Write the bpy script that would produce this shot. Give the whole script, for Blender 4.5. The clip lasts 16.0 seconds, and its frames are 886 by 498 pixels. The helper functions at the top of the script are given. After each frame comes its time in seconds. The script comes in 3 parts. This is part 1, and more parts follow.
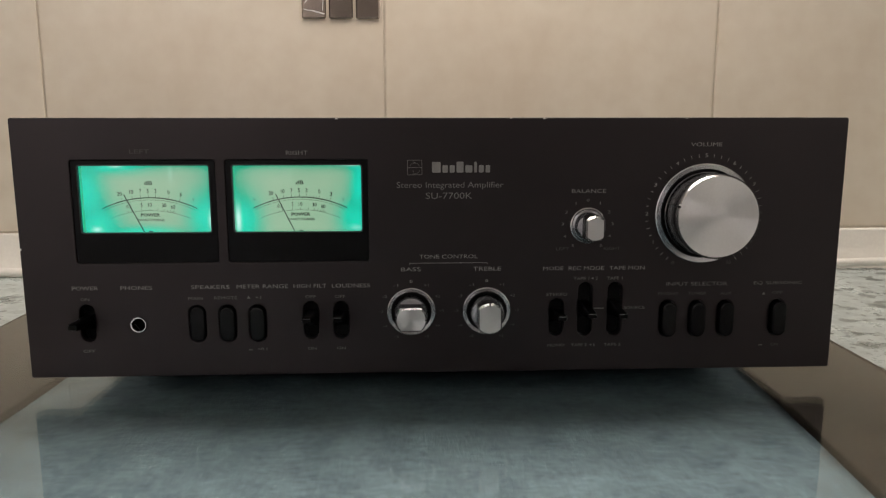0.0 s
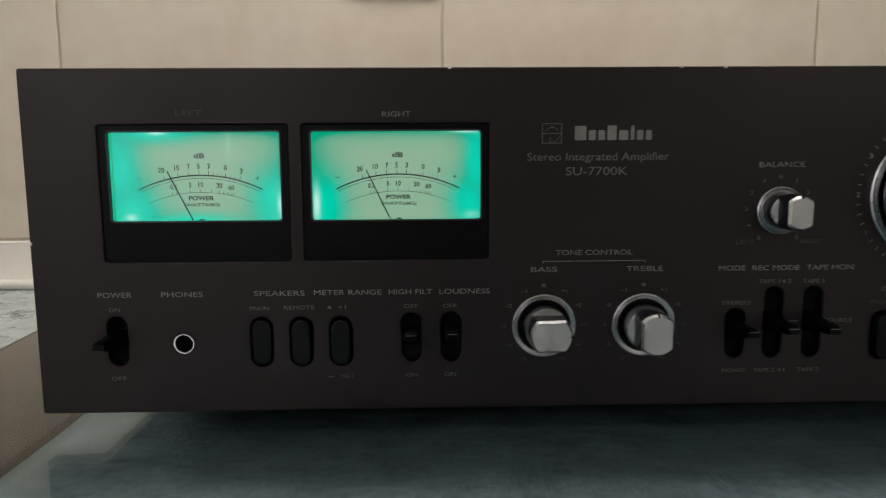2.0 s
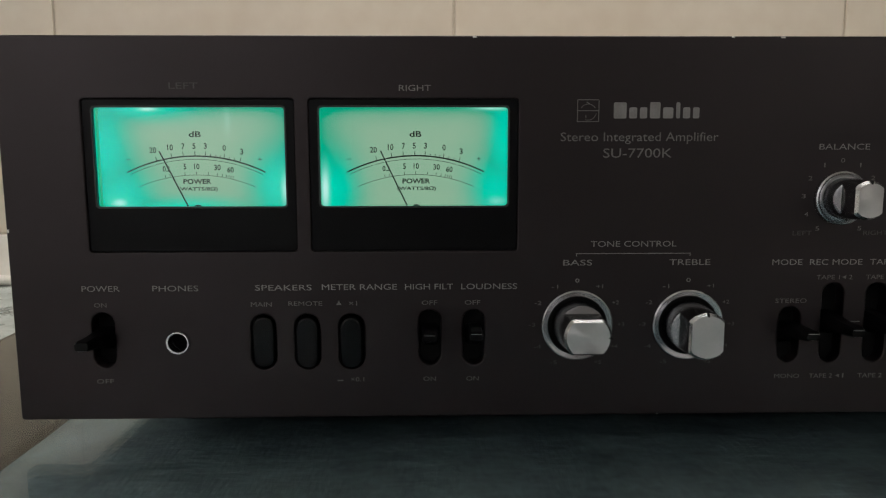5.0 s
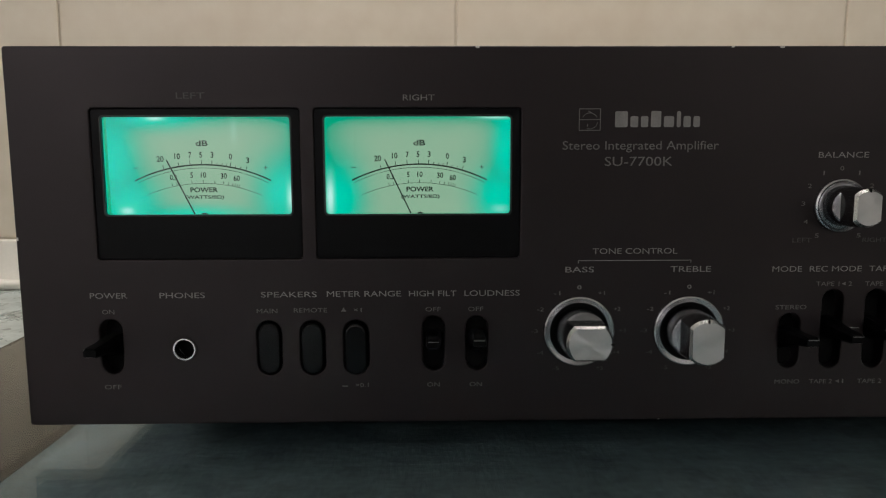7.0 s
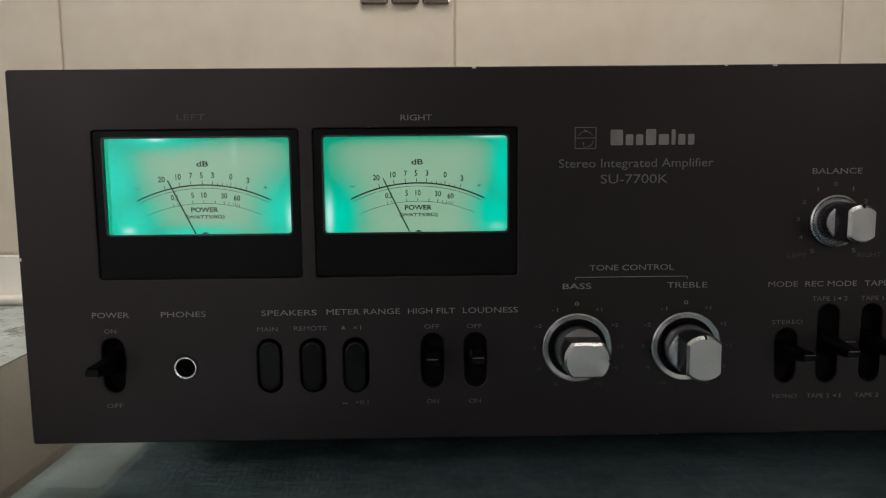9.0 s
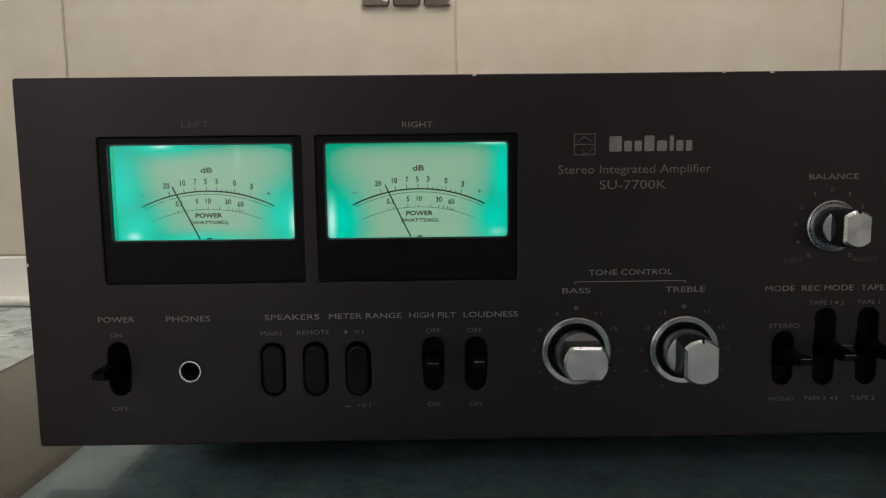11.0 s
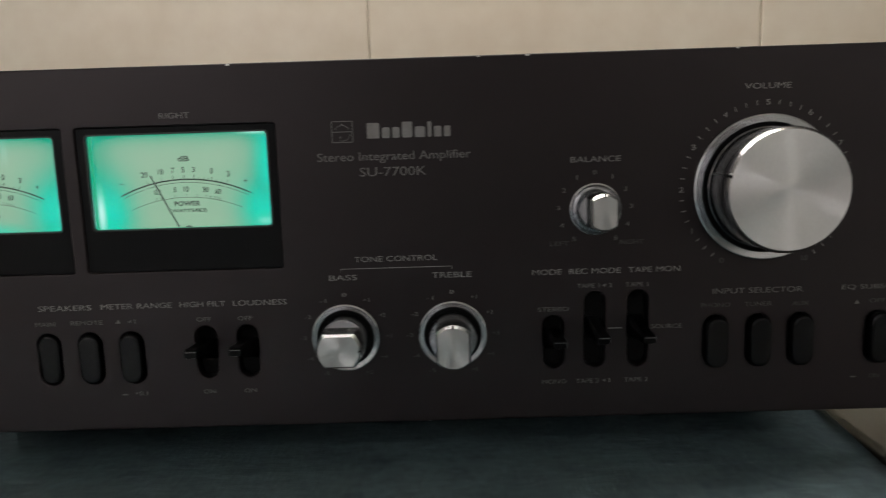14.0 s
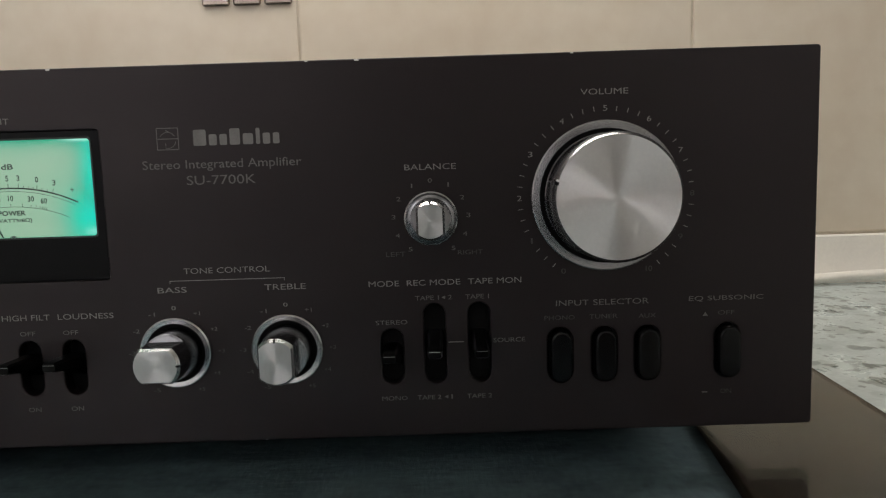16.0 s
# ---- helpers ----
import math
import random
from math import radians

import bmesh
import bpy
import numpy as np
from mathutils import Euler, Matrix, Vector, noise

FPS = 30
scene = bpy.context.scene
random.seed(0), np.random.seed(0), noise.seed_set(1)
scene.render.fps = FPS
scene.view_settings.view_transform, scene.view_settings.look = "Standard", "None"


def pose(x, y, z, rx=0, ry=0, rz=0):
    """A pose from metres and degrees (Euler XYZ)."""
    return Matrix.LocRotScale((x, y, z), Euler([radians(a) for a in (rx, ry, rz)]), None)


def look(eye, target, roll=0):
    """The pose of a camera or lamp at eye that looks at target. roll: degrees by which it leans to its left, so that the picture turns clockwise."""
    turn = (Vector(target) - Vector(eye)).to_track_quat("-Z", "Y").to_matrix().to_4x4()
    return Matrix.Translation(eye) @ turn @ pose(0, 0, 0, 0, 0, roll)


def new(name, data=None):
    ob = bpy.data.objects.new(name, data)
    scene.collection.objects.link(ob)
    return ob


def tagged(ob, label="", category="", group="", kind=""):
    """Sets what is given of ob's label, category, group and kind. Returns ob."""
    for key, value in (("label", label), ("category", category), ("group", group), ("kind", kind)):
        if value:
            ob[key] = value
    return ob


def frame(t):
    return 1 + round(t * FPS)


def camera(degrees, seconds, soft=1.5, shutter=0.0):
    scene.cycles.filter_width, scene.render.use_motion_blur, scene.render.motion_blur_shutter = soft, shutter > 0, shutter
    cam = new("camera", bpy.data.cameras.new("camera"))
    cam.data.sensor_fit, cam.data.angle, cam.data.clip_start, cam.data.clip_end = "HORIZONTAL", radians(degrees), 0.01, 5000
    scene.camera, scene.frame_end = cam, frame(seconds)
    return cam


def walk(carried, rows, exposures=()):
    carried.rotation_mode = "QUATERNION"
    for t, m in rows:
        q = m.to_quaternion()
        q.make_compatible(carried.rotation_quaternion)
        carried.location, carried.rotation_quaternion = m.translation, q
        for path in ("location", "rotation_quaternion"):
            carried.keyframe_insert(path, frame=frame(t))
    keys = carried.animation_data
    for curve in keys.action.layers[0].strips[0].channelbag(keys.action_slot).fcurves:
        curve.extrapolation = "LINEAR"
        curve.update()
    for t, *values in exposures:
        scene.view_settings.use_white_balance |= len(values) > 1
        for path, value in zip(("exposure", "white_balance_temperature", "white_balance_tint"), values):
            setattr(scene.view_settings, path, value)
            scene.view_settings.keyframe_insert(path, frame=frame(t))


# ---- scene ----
cam = camera(64.90, 16.0, soft=1.2, shutter=0.5)
PATH = [
    (0, (-0.0126, -0.3792, 0.1414), (0.0647, 1.5955, -0.1658), -0.10),
    (0.5, (-0.0131, -0.3707, 0.1427), (0.0483, 1.5991, -0.1986), -0.51),
    (1, (-0.0326, -0.3482, 0.1381), (0.0174, 1.6248, -0.1855), -0.48),
    (1.5, (-0.0464, -0.3153, 0.1275), (-0.0007, 1.6630, -0.1631), -0.19),
    (2, (-0.0644, -0.2856, 0.1170), (-0.0170, 1.6974, -0.1387), -0.36),
    (2.5, (-0.0714, -0.2686, 0.1121), (-0.0025, 1.7129, -0.1509), -0.22),
    (3, (-0.0716, -0.2583, 0.1043), (-0.0139, 1.7239, -0.1557), -0.16),
    (3.5, (-0.0697, -0.2554, 0.1105), (0.0069, 1.7217, -0.1814), 0.73),
    (4, (-0.0708, -0.2554, 0.1079), (-0.0122, 1.7271, -0.1500), 0.28),
    (6.5, (-0.0714, -0.2598, 0.1129), (-0.0395, 1.7238, -0.1404), -0.14),
    (7, (-0.0717, -0.2598, 0.1119), (-0.0378, 1.7243, -0.1370), -0.17),
    (7.5, (-0.0713, -0.2596, 0.1125), (-0.0402, 1.7257, -0.1275), -0.22),
    (8, (-0.0718, -0.2603, 0.1135), (-0.0468, 1.7258, -0.1203), -0.46),
    (8.5, (-0.0718, -0.2612, 0.1140), (-0.0435, 1.7259, -0.1113), -0.52),
    (9, (-0.0704, -0.2620, 0.1152), (-0.0413, 1.7256, -0.1058), -0.57),
    (11.5, (-0.0698, -0.2657, 0.1185), (-0.0469, 1.7210, -0.1109), -0.65),
    (12, (-0.0681, -0.2660, 0.1188), (-0.0424, 1.7201, -0.1156), -0.67),
    (12.5, (-0.0596, -0.2659, 0.1176), (-0.0462, 1.7204, -0.1156), -0.95),
    (13, (-0.0345, -0.2646, 0.1156), (-0.0639, 1.7198, -0.1319), -1.30),
    (13.5, (-0.0045, -0.2661, 0.1173), (-0.0241, 1.7197, -0.1201), -1.61),
    (14, (0.0263, -0.2663, 0.1207), (0.0067, 1.7121, -0.1718), -1.82),
    (14.5, (0.0557, -0.2656, 0.1166), (0.0059, 1.7193, -0.1234), -2.22),
    (15, (0.0796, -0.2685, 0.1196), (-0.0097, 1.7143, -0.1264), -2.43),
    (15.5, (0.0845, -0.2591, 0.1127), (0.0702, 1.7295, -0.0998), -2.23),
    (16, (0.0863, -0.2578, 0.1123), (0.0861, 1.7298, -0.1103), -1.85),
]
walk(cam, [(t, look(eye, target, roll)) for t, eye, target, roll in PATH], exposures=[(0.0, -0.06, 6450, 10), (1.0, -0.10, 6400, 9), (2.5, -0.20, 6150, 6), (12.5, -0.22, 6150, 6), (14.5, -0.12, 6150, 6), (16.0, -0.12, 6150, 6)])

# ---- light ----
world = bpy.data.worlds.new("world")
scene.world = world
world.use_nodes = True
world.node_tree.nodes["Background"].inputs["Color"].default_value = (0.5, 0.45, 0.4, 1)
world.node_tree.nodes["Background"].inputs["Strength"].default_value = 0.02


def area_lamp(name, m, sx, sy, watts, colour):
    data = bpy.data.lights.new(name, "AREA")
    data.shape, data.size, data.size_y, data.energy, data.color = "RECTANGLE", sx, sy, watts, colour
    ob = new(name, data)
    ob.matrix_world = m
    return ob


# strip lamp above the worktop, weak room light, and added unseen fill lamps
area_lamp("unseen_strip_light", look((-0.02, 0.225, 0.74), (-0.02, 0.225, 0)), 0.62, 0.26, 4.6, (1.0, 0.90, 0.83))
# two side strips added to brighten the cloth at both ends
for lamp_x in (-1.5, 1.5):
    area_lamp("unseen_strip_light", look((lamp_x, 0.395, 0.74), (lamp_x, 0.395, 0)), 0.85, 0.06, 8.5, (1.0, 0.90, 0.83))
area_lamp("ceiling_light", look((-0.10, -1.50, 1.44), (-0.10, -1.50, 0)), 0.9, 0.30, 2.0, (1.0, 0.91, 0.84))
# added fill so that the middle of the panel mirrors some light
area_lamp("panel_fill_light", look((0.2, -3.7, 1.40), (0.2, -4.6, 0.35)), 0.6, 0.2, 0.8, (1.0, 0.93, 0.90))
# added lamps lighting the unseen far wall that panel and knobs mirror
area_lamp("far_wall_fill_light", look((-1.45, -2.0, 1.38), (-1.50, -3.0, 0.30)), 0.9, 0.3, 43, (1.0, 0.95, 0.98))
area_lamp("far_wall_fill_light", look((1.55, -2.0, 1.38), (1.75, -3.0, 0.25)), 0.7, 0.3, 17, (1.0, 0.95, 0.93))
# added high front lamps for the streaks on the knob faces
area_lamp("knob_fill_light", look((-1.35, -2.5, 1.2), (0.0, 0.0, 0.1)), 0.40, 0.30, 0.8, (1.0, 0.95, 0.97))
area_lamp("knob_fill_light", look((1.45, -2.5, 1.2), (0.0, 0.0, 0.1)), 0.40, 0.30, 0.6, (1.0, 0.95, 0.93))


# ---- materials ----
def mat(name, base=(0.5, 0.5, 0.5), rough=0.5, metal=0.0, var=0.0, scale=40.0, fine=400.0, bump=0.0, coat=0.0, coat_rough=0.05,
        rvar=0.0, tint=None, random_object=0.0, spec=0.5):
    """A Principled surface: base mixed towards tint by two scales of noise, with roughness variation and a fine bump."""
    m = bpy.data.materials.new(name)
    m.use_nodes = True
    nt = m.node_tree
    p = nt.nodes["Principled BSDF"]
    p.inputs["Roughness"].default_value = rough
    p.inputs["Metallic"].default_value = metal
    p.inputs["Coat Weight"].default_value = coat
    p.inputs["Coat Roughness"].default_value = coat_rough
    p.inputs["Specular IOR Level"].default_value = spec
    tc = nt.nodes.new("ShaderNodeTexCoord")
    big = nt.nodes.new("ShaderNodeTexNoise")
    big.inputs["Scale"].default_value, big.inputs["Detail"].default_value = scale, 5
    small = nt.nodes.new("ShaderNodeTexNoise")
    small.inputs["Scale"].default_value, small.inputs["Detail"].default_value = fine, 3
    for n in (big, small):
        nt.links.new(tc.outputs["Object"], n.inputs["Vector"])
    both = math_node(nt, "MULTIPLY_ADD", big.outputs["Fac"], 0.65, None)
    nt.links.new(math_node(nt, "MULTIPLY", small.outputs["Fac"], 0.35).outputs[0], both.inputs[2])
    ramp = nt.nodes.new("ShaderNodeMapRange")
    ramp.inputs["From Min"].default_value, ramp.inputs["From Max"].default_value = 0.36, 0.64
    nt.links.new(both.outputs[0], ramp.inputs["Value"])
    mix = nt.nodes.new("ShaderNodeMix")
    mix.data_type = "RGBA"
    tint = tint or tuple(c * (1 - var) for c in base)
    mix.inputs[6].default_value, mix.inputs[7].default_value = (*base, 1), (*tint, 1)
    nt.links.new(ramp.outputs[0], mix.inputs[0])
    out = mix.outputs[2]
    if random_object:
        info = nt.nodes.new("ShaderNodeObjectInfo")
        hsv = nt.nodes.new("ShaderNodeHueSaturation")
        val = nt.nodes.new("ShaderNodeMapRange")
        val.inputs["To Min"].default_value, val.inputs["To Max"].default_value = 1 - random_object, 1 + random_object
        nt.links.new(info.outputs["Random"], val.inputs["Value"])
        nt.links.new(val.outputs[0], hsv.inputs["Value"])
        nt.links.new(out, hsv.inputs["Color"])
        out = hsv.outputs["Color"]
    nt.links.new(out, p.inputs["Base Color"])
    if rvar:
        rr = nt.nodes.new("ShaderNodeMapRange")
        rr.inputs["To Min"].default_value, rr.inputs["To Max"].default_value = max(0.02, rough - rvar), rough + rvar
        nt.links.new(ramp.outputs[0], rr.inputs["Value"])
        nt.links.new(rr.outputs[0], p.inputs["Roughness"])
    if bump:
        b = nt.nodes.new("ShaderNodeBump")
        b.inputs["Strength"].default_value, b.inputs["Distance"].default_value = bump, 0.001
        nt.links.new(both.outputs[0], b.inputs["Height"])
        nt.links.new(b.outputs["Normal"], p.inputs["Normal"])
    return m


def math_node(nt, op, a, b=None, c=None):
    n = nt.nodes.new("ShaderNodeMath")
    n.operation = op
    for i, v in enumerate((a, b, c)):
        if v is None:
            continue
        if isinstance(v, (int, float)):
            n.inputs[i].default_value = v
        else:
            nt.links.new(v.outputs[0] if isinstance(v, bpy.types.Node) else v, n.inputs[i])
    return n


def spun_metal(name, base, rough, aniso):
    """Aluminium turned on a lathe: an anisotropic gloss round the local z axis with fine turning rings."""
    m = mat(name, base, rough, 1.0, 0.08, 30, 900)
    nt = m.node_tree
    p = nt.nodes["Principled BSDF"]
    t = nt.nodes.new("ShaderNodeTangent")
    t.direction_type, t.axis = "RADIAL", "Z"
    nt.links.new(t.outputs[0], p.inputs["Tangent"])
    p.inputs["Anisotropic"].default_value = aniso
    p.inputs["Anisotropic Rotation"].default_value = 0.25
    tc = nt.nodes.new("ShaderNodeTexCoord")
    flat = nt.nodes.new("ShaderNodeVectorMath")
    flat.operation = "MULTIPLY"
    flat.inputs[1].default_value = (1, 1, 0)
    nt.links.new(tc.outputs["Object"], flat.inputs[0])
    ln = nt.nodes.new("ShaderNodeVectorMath")
    ln.operation = "LENGTH"
    nt.links.new(flat.outputs[0], ln.inputs[0])
    n1 = nt.nodes.new("ShaderNodeTexNoise")
    n1.noise_dimensions = "1D"
    n1.inputs["Scale"].default_value = 2600
    nt.links.new(ln.outputs["Value"], n1.inputs["W"])
    b = nt.nodes.new("ShaderNodeBump")
    b.inputs["Strength"].default_value, b.inputs["Distance"].default_value = 0.02, 0.0003
    nt.links.new(n1.outputs["Fac"], b.inputs["Height"])
    nt.links.new(b.outputs["Normal"], p.inputs["Normal"])
    return m


def terrazzo_mat():
    m = mat("terrazzo", (0.475, 0.53, 0.51), 0.32, 0, 0.28, 38, 300, rvar=0.08)
    nt = m.node_tree
    p = nt.nodes["Principled BSDF"]
    under = p.inputs["Base Color"].links[0].from_socket
    tc = nt.nodes.new("ShaderNodeTexCoord")
    warp = nt.nodes.new("ShaderNodeTexNoise")
    warp.inputs["Scale"].default_value = 70
    nt.links.new(tc.outputs["Object"], warp.inputs["Vector"])
    off = nt.nodes.new("ShaderNodeVectorMath")
    off.operation = "MULTIPLY_ADD"
    off.inputs[1].default_value = (0.016, 0.016, 0.0)
    nt.links.new(warp.outputs["Color"], off.inputs[0])
    nt.links.new(tc.outputs["Object"], off.inputs[2])
    cloud = nt.nodes.new("ShaderNodeTexNoise")
    cloud.inputs["Scale"].default_value, cloud.inputs["Detail"].default_value = 55, 6
    nt.links.new(tc.outputs["Object"], cloud.inputs["Vector"])
    for scale, share, size, soft, colour in ((50, 0.66, 0.40, 0.14, (0.30, 0.34, 0.32)), (66, 0.76, 0.42, 0.08, (0.085, 0.10, 0.088)), (130, 0.78, 0.40, 0.10, (0.13, 0.15, 0.13)), (40, 0.88, 0.34, 0.10, (0.10, 0.12, 0.105))):
        v = nt.nodes.new("ShaderNodeTexVoronoi")
        v.voronoi_dimensions, v.distance = "2D", "MANHATTAN" if scale > 70 else "EUCLIDEAN"
        v.inputs["Scale"].default_value = scale
        nt.links.new(off.outputs[0], v.inputs["Vector"])
        sep = nt.nodes.new("ShaderNodeSeparateColor")
        nt.links.new(v.outputs["Color"], sep.inputs[0])
        chosen = math_node(nt, "GREATER_THAN", sep.outputs[0], share)
        # each chip has its own size, and an edge frayed by the cloud noise
        reach = math_node(nt, "MULTIPLY_ADD", sep.outputs[1], size, size * 0.55)
        ragged = math_node(nt, "MULTIPLY_ADD", cloud.outputs["Fac"], 1.0, -0.5)
        edge = math_node(nt, "SUBTRACT", reach, math_node(nt, "ADD", v.outputs["Distance"], ragged))
        near = math_node(nt, "DIVIDE", edge, soft)
        near.use_clamp = True
        fac = math_node(nt, "MULTIPLY", math_node(nt, "MULTIPLY", chosen, near), math_node(nt, "MULTIPLY_ADD", sep.outputs[2], 0.4, 0.6))
        mix = nt.nodes.new("ShaderNodeMix")
        mix.data_type = "RGBA"
        mix.inputs[7].default_value = (*colour, 1)
        nt.links.new(fac.outputs[0], mix.inputs[0])
        nt.links.new(under, mix.inputs[6])
        under = mix.outputs[2]
    nt.links.new(under, p.inputs["Base Color"])
    return m


def cloth_mat():
    """Woven blue-grey cloth: crossed threads over a mottled dye."""
    m = mat("blue_cloth", (0.158, 0.210, 0.232), 0.85, 0, 0.0, 45, 260, tint=(0.098, 0.132, 0.152), spec=0.2)
    nt = m.node_tree
    p = nt.nodes["Principled BSDF"]
    under = p.inputs["Base Color"].links[0].from_socket
    tc = nt.nodes.new("ShaderNodeTexCoord")
    total = None
    for sx, sy in ((1.0, 0.25), (0.25, 1.0), (0.16, 0.45)):
        mp = nt.nodes.new("ShaderNodeMapping")
        mp.inputs["Scale"].default_value = (sx, sy, 1)
        nt.links.new(tc.outputs["Object"], mp.inputs["Vector"])
        n = nt.nodes.new("ShaderNodeTexNoise")
        n.inputs["Scale"].default_value, n.inputs["Detail"].default_value = 620, 2
        nt.links.new(mp.outputs[0], n.inputs["Vector"])
        total = n if total is None else math_node(nt, "ADD", total, n)
    r = nt.nodes.new("ShaderNodeMapRange")
    r.inputs["From Min"].default_value, r.inputs["From Max"].default_value = 1.15, 1.85
    r.inputs["To Min"].default_value, r.inputs["To Max"].default_value = 0.84, 1.16
    nt.links.new(total.outputs[0], r.inputs["Value"])
    hsv = nt.nodes.new("ShaderNodeHueSaturation")
    nt.links.new(r.outputs[0], hsv.inputs["Value"])
    nt.links.new(under, hsv.inputs["Color"])
    nt.links.new(hsv.outputs[0], p.inputs["Base Color"])
    b = nt.nodes.new("ShaderNodeBump")
    b.inputs["Strength"].default_value, b.inputs["Distance"].default_value = 0.4, 0.0006
    nt.links.new(total.outputs[0], b.inputs["Height"])
    nt.links.new(b.outputs["Normal"], p.inputs["Normal"])
    return m


def glass_mat(name, rough):
    m = bpy.data.materials.new(name)
    m.use_nodes = True
    p = m.node_tree.nodes["Principled BSDF"]
    p.inputs["Base Color"].default_value = (0.93, 0.98, 0.96, 1)
    p.inputs["Roughness"].default_value = rough
    p.inputs["IOR"].default_value = 1.45
    p.inputs["Transmission Weight"].default_value = 1.0
    return m


def dial_mat(name, half_x, half_z, spots, strength):
    """A translucent dial lit from behind by small green lamps at its rim: pale in the middle, green along the rim, hot at the lamps."""
    m = bpy.data.materials.new(name)
    m.use_nodes = True
    nt = m.node_tree
    p = nt.nodes["Principled BSDF"]
    p.inputs["Base Color"].default_value = (0.02, 0.05, 0.035, 1)
    p.inputs["Roughness"].default_value = 0.6
    tc = nt.nodes.new("ShaderNodeTexCoord")
    sep = nt.nodes.new("ShaderNodeSeparateXYZ")
    nt.links.new(tc.outputs["Object"], sep.inputs[0])
    ax = math_node(nt, "DIVIDE", math_node(nt, "ABSOLUTE", sep.outputs[0]), half_x)
    az = math_node(nt, "DIVIDE", sep.outputs[2], half_z)
    px = math_node(nt, "POWER", ax, 5.0)
    pz = math_node(nt, "POWER", math_node(nt, "MAXIMUM", math_node(nt, "ADD", az, 0.04), 0.0), 7.0)
    rim = math_node(nt, "ADD", math_node(nt, "MULTIPLY", px, 0.95), math_node(nt, "MULTIPLY", pz, 1.1))
    grain = nt.nodes.new("ShaderNodeTexNoise")
    grain.inputs["Scale"].default_value = 90
    nt.links.new(tc.outputs["Object"], grain.inputs["Vector"])
    rim = math_node(nt, "ADD", rim, math_node(nt, "MULTIPLY", math_node(nt, "SUBTRACT", grain.outputs["Fac"], 0.5), 0.22))
    hot = lamp = None
    for x, z, size, gain, green in spots:
        d = nt.nodes.new("ShaderNodeVectorMath")
        d.operation = "SUBTRACT"
        d.inputs[1].default_value = (x, 0, z)
        nt.links.new(tc.outputs["Object"], d.inputs[0])
        s = nt.nodes.new("ShaderNodeVectorMath")
        s.operation = "MULTIPLY"
        s.inputs[1].default_value = (1 / size[0], 0, 1 / size[1])
        nt.links.new(d.outputs[0], s.inputs[0])
        ln = nt.nodes.new("ShaderNodeVectorMath")
        ln.operation = "LENGTH"
        nt.links.new(s.outputs[0], ln.inputs[0])
        g = math_node(nt, "EXPONENT", math_node(nt, "MULTIPLY", math_node(nt, "MULTIPLY", ln.outputs["Value"], ln.outputs["Value"]), -1.0))
        if green:
            rim = math_node(nt, "ADD", rim, math_node(nt, "MULTIPLY", g, gain))
            lamp = g if lamp is None else math_node(nt, "MAXIMUM", lamp, g)
        else:
            g = math_node(nt, "MULTIPLY", g, gain)
            hot = g if hot is None else math_node(nt, "ADD", hot, g)
    rim.use_clamp = True
    mix = nt.nodes.new("ShaderNodeMix")
    mix.data_type = "RGBA"
    mix.inputs[6].default_value, mix.inputs[7].default_value = (0.335, 0.500, 0.335, 1), (0.0, 0.40, 0.225, 1)
    nt.links.new(rim.outputs[0], mix.inputs[0])
    glow = nt.nodes.new("ShaderNodeMix")
    glow.data_type = "RGBA"
    glow.inputs[7].default_value = (0.65, 1.0, 0.90, 1)
    near = nt.nodes.new("ShaderNodeMix")
    near.data_type = "RGBA"
    near.inputs[7].default_value = (0.0, 0.78, 0.56, 1)
    nt.links.new(mix.outputs[2], near.inputs[6])
    nt.links.new(math_node(nt, "MULTIPLY", math_node(nt, "POWER", lamp, 1.6), 0.85).outputs[0], near.inputs[0])
    nt.links.new(near.outputs[2], glow.inputs[6])
    nt.links.new(math_node(nt, "MINIMUM", hot, 1.0).outputs[0], glow.inputs[0])
    nt.links.new(glow.outputs[2], p.inputs["Emission Color"])
    p.inputs["Emission Strength"].default_value = strength
    return m


PANEL = mat("anodised_panel", (0.0062, 0.0037, 0.0043), 0.41, 0.0, 0.40, 22, 1300, rvar=0.04, spec=0.47)
PANEL.node_tree.nodes["Principled BSDF"].inputs["Specular Tint"].default_value = (1.0, 0.89, 0.91, 1)
CABINET = mat("black_steel", (0.02, 0.02, 0.02), 0.5, 0.0, 0.2, 25, 700, bump=0.05)
BLACK = mat("black_plastic", (0.0028, 0.0028, 0.0032), 0.30, 0.0, 0.2, 60, 900, spec=0.12)
BUTTON = mat("button_plastic", (0.0026, 0.0026, 0.0031), 0.20, 0.0, 0.2, 60, 900, spec=0.19)
PIT = mat("black_recess", (0.003, 0.003, 0.003), 0.7, 0.0, 0.2, 60, 900, spec=0.15)
BEZEL = mat("bezel_plastic", (0.0030, 0.0030, 0.0036), 0.36, 0.0, 0.2, 50, 900, spec=0.13)
# lighter, greener than the frame so that the dial's caught light shows
LIP = mat("lightened_lip", (0.035, 0.045, 0.040), 0.35, 0.0, 0.2, 90, 900)
RUBBER = mat("rubber", (0.012, 0.012, 0.012), 0.8, 0.0, 0.2, 60, 800, bump=0.1)
PRINT = mat("silver_print", (0.31, 0.296, 0.286), 0.55, 0.0, 0.35, 180, 1500)
BRIGHT_PRINT = mat("bright_silver_print", (0.27, 0.258, 0.248), 0.5, 0.0, 0.25, 180, 1500)
MID_PRINT = mat("thin_silver_print", (0.20, 0.19, 0.185), 0.55, 0.0, 0.35, 180, 1500)
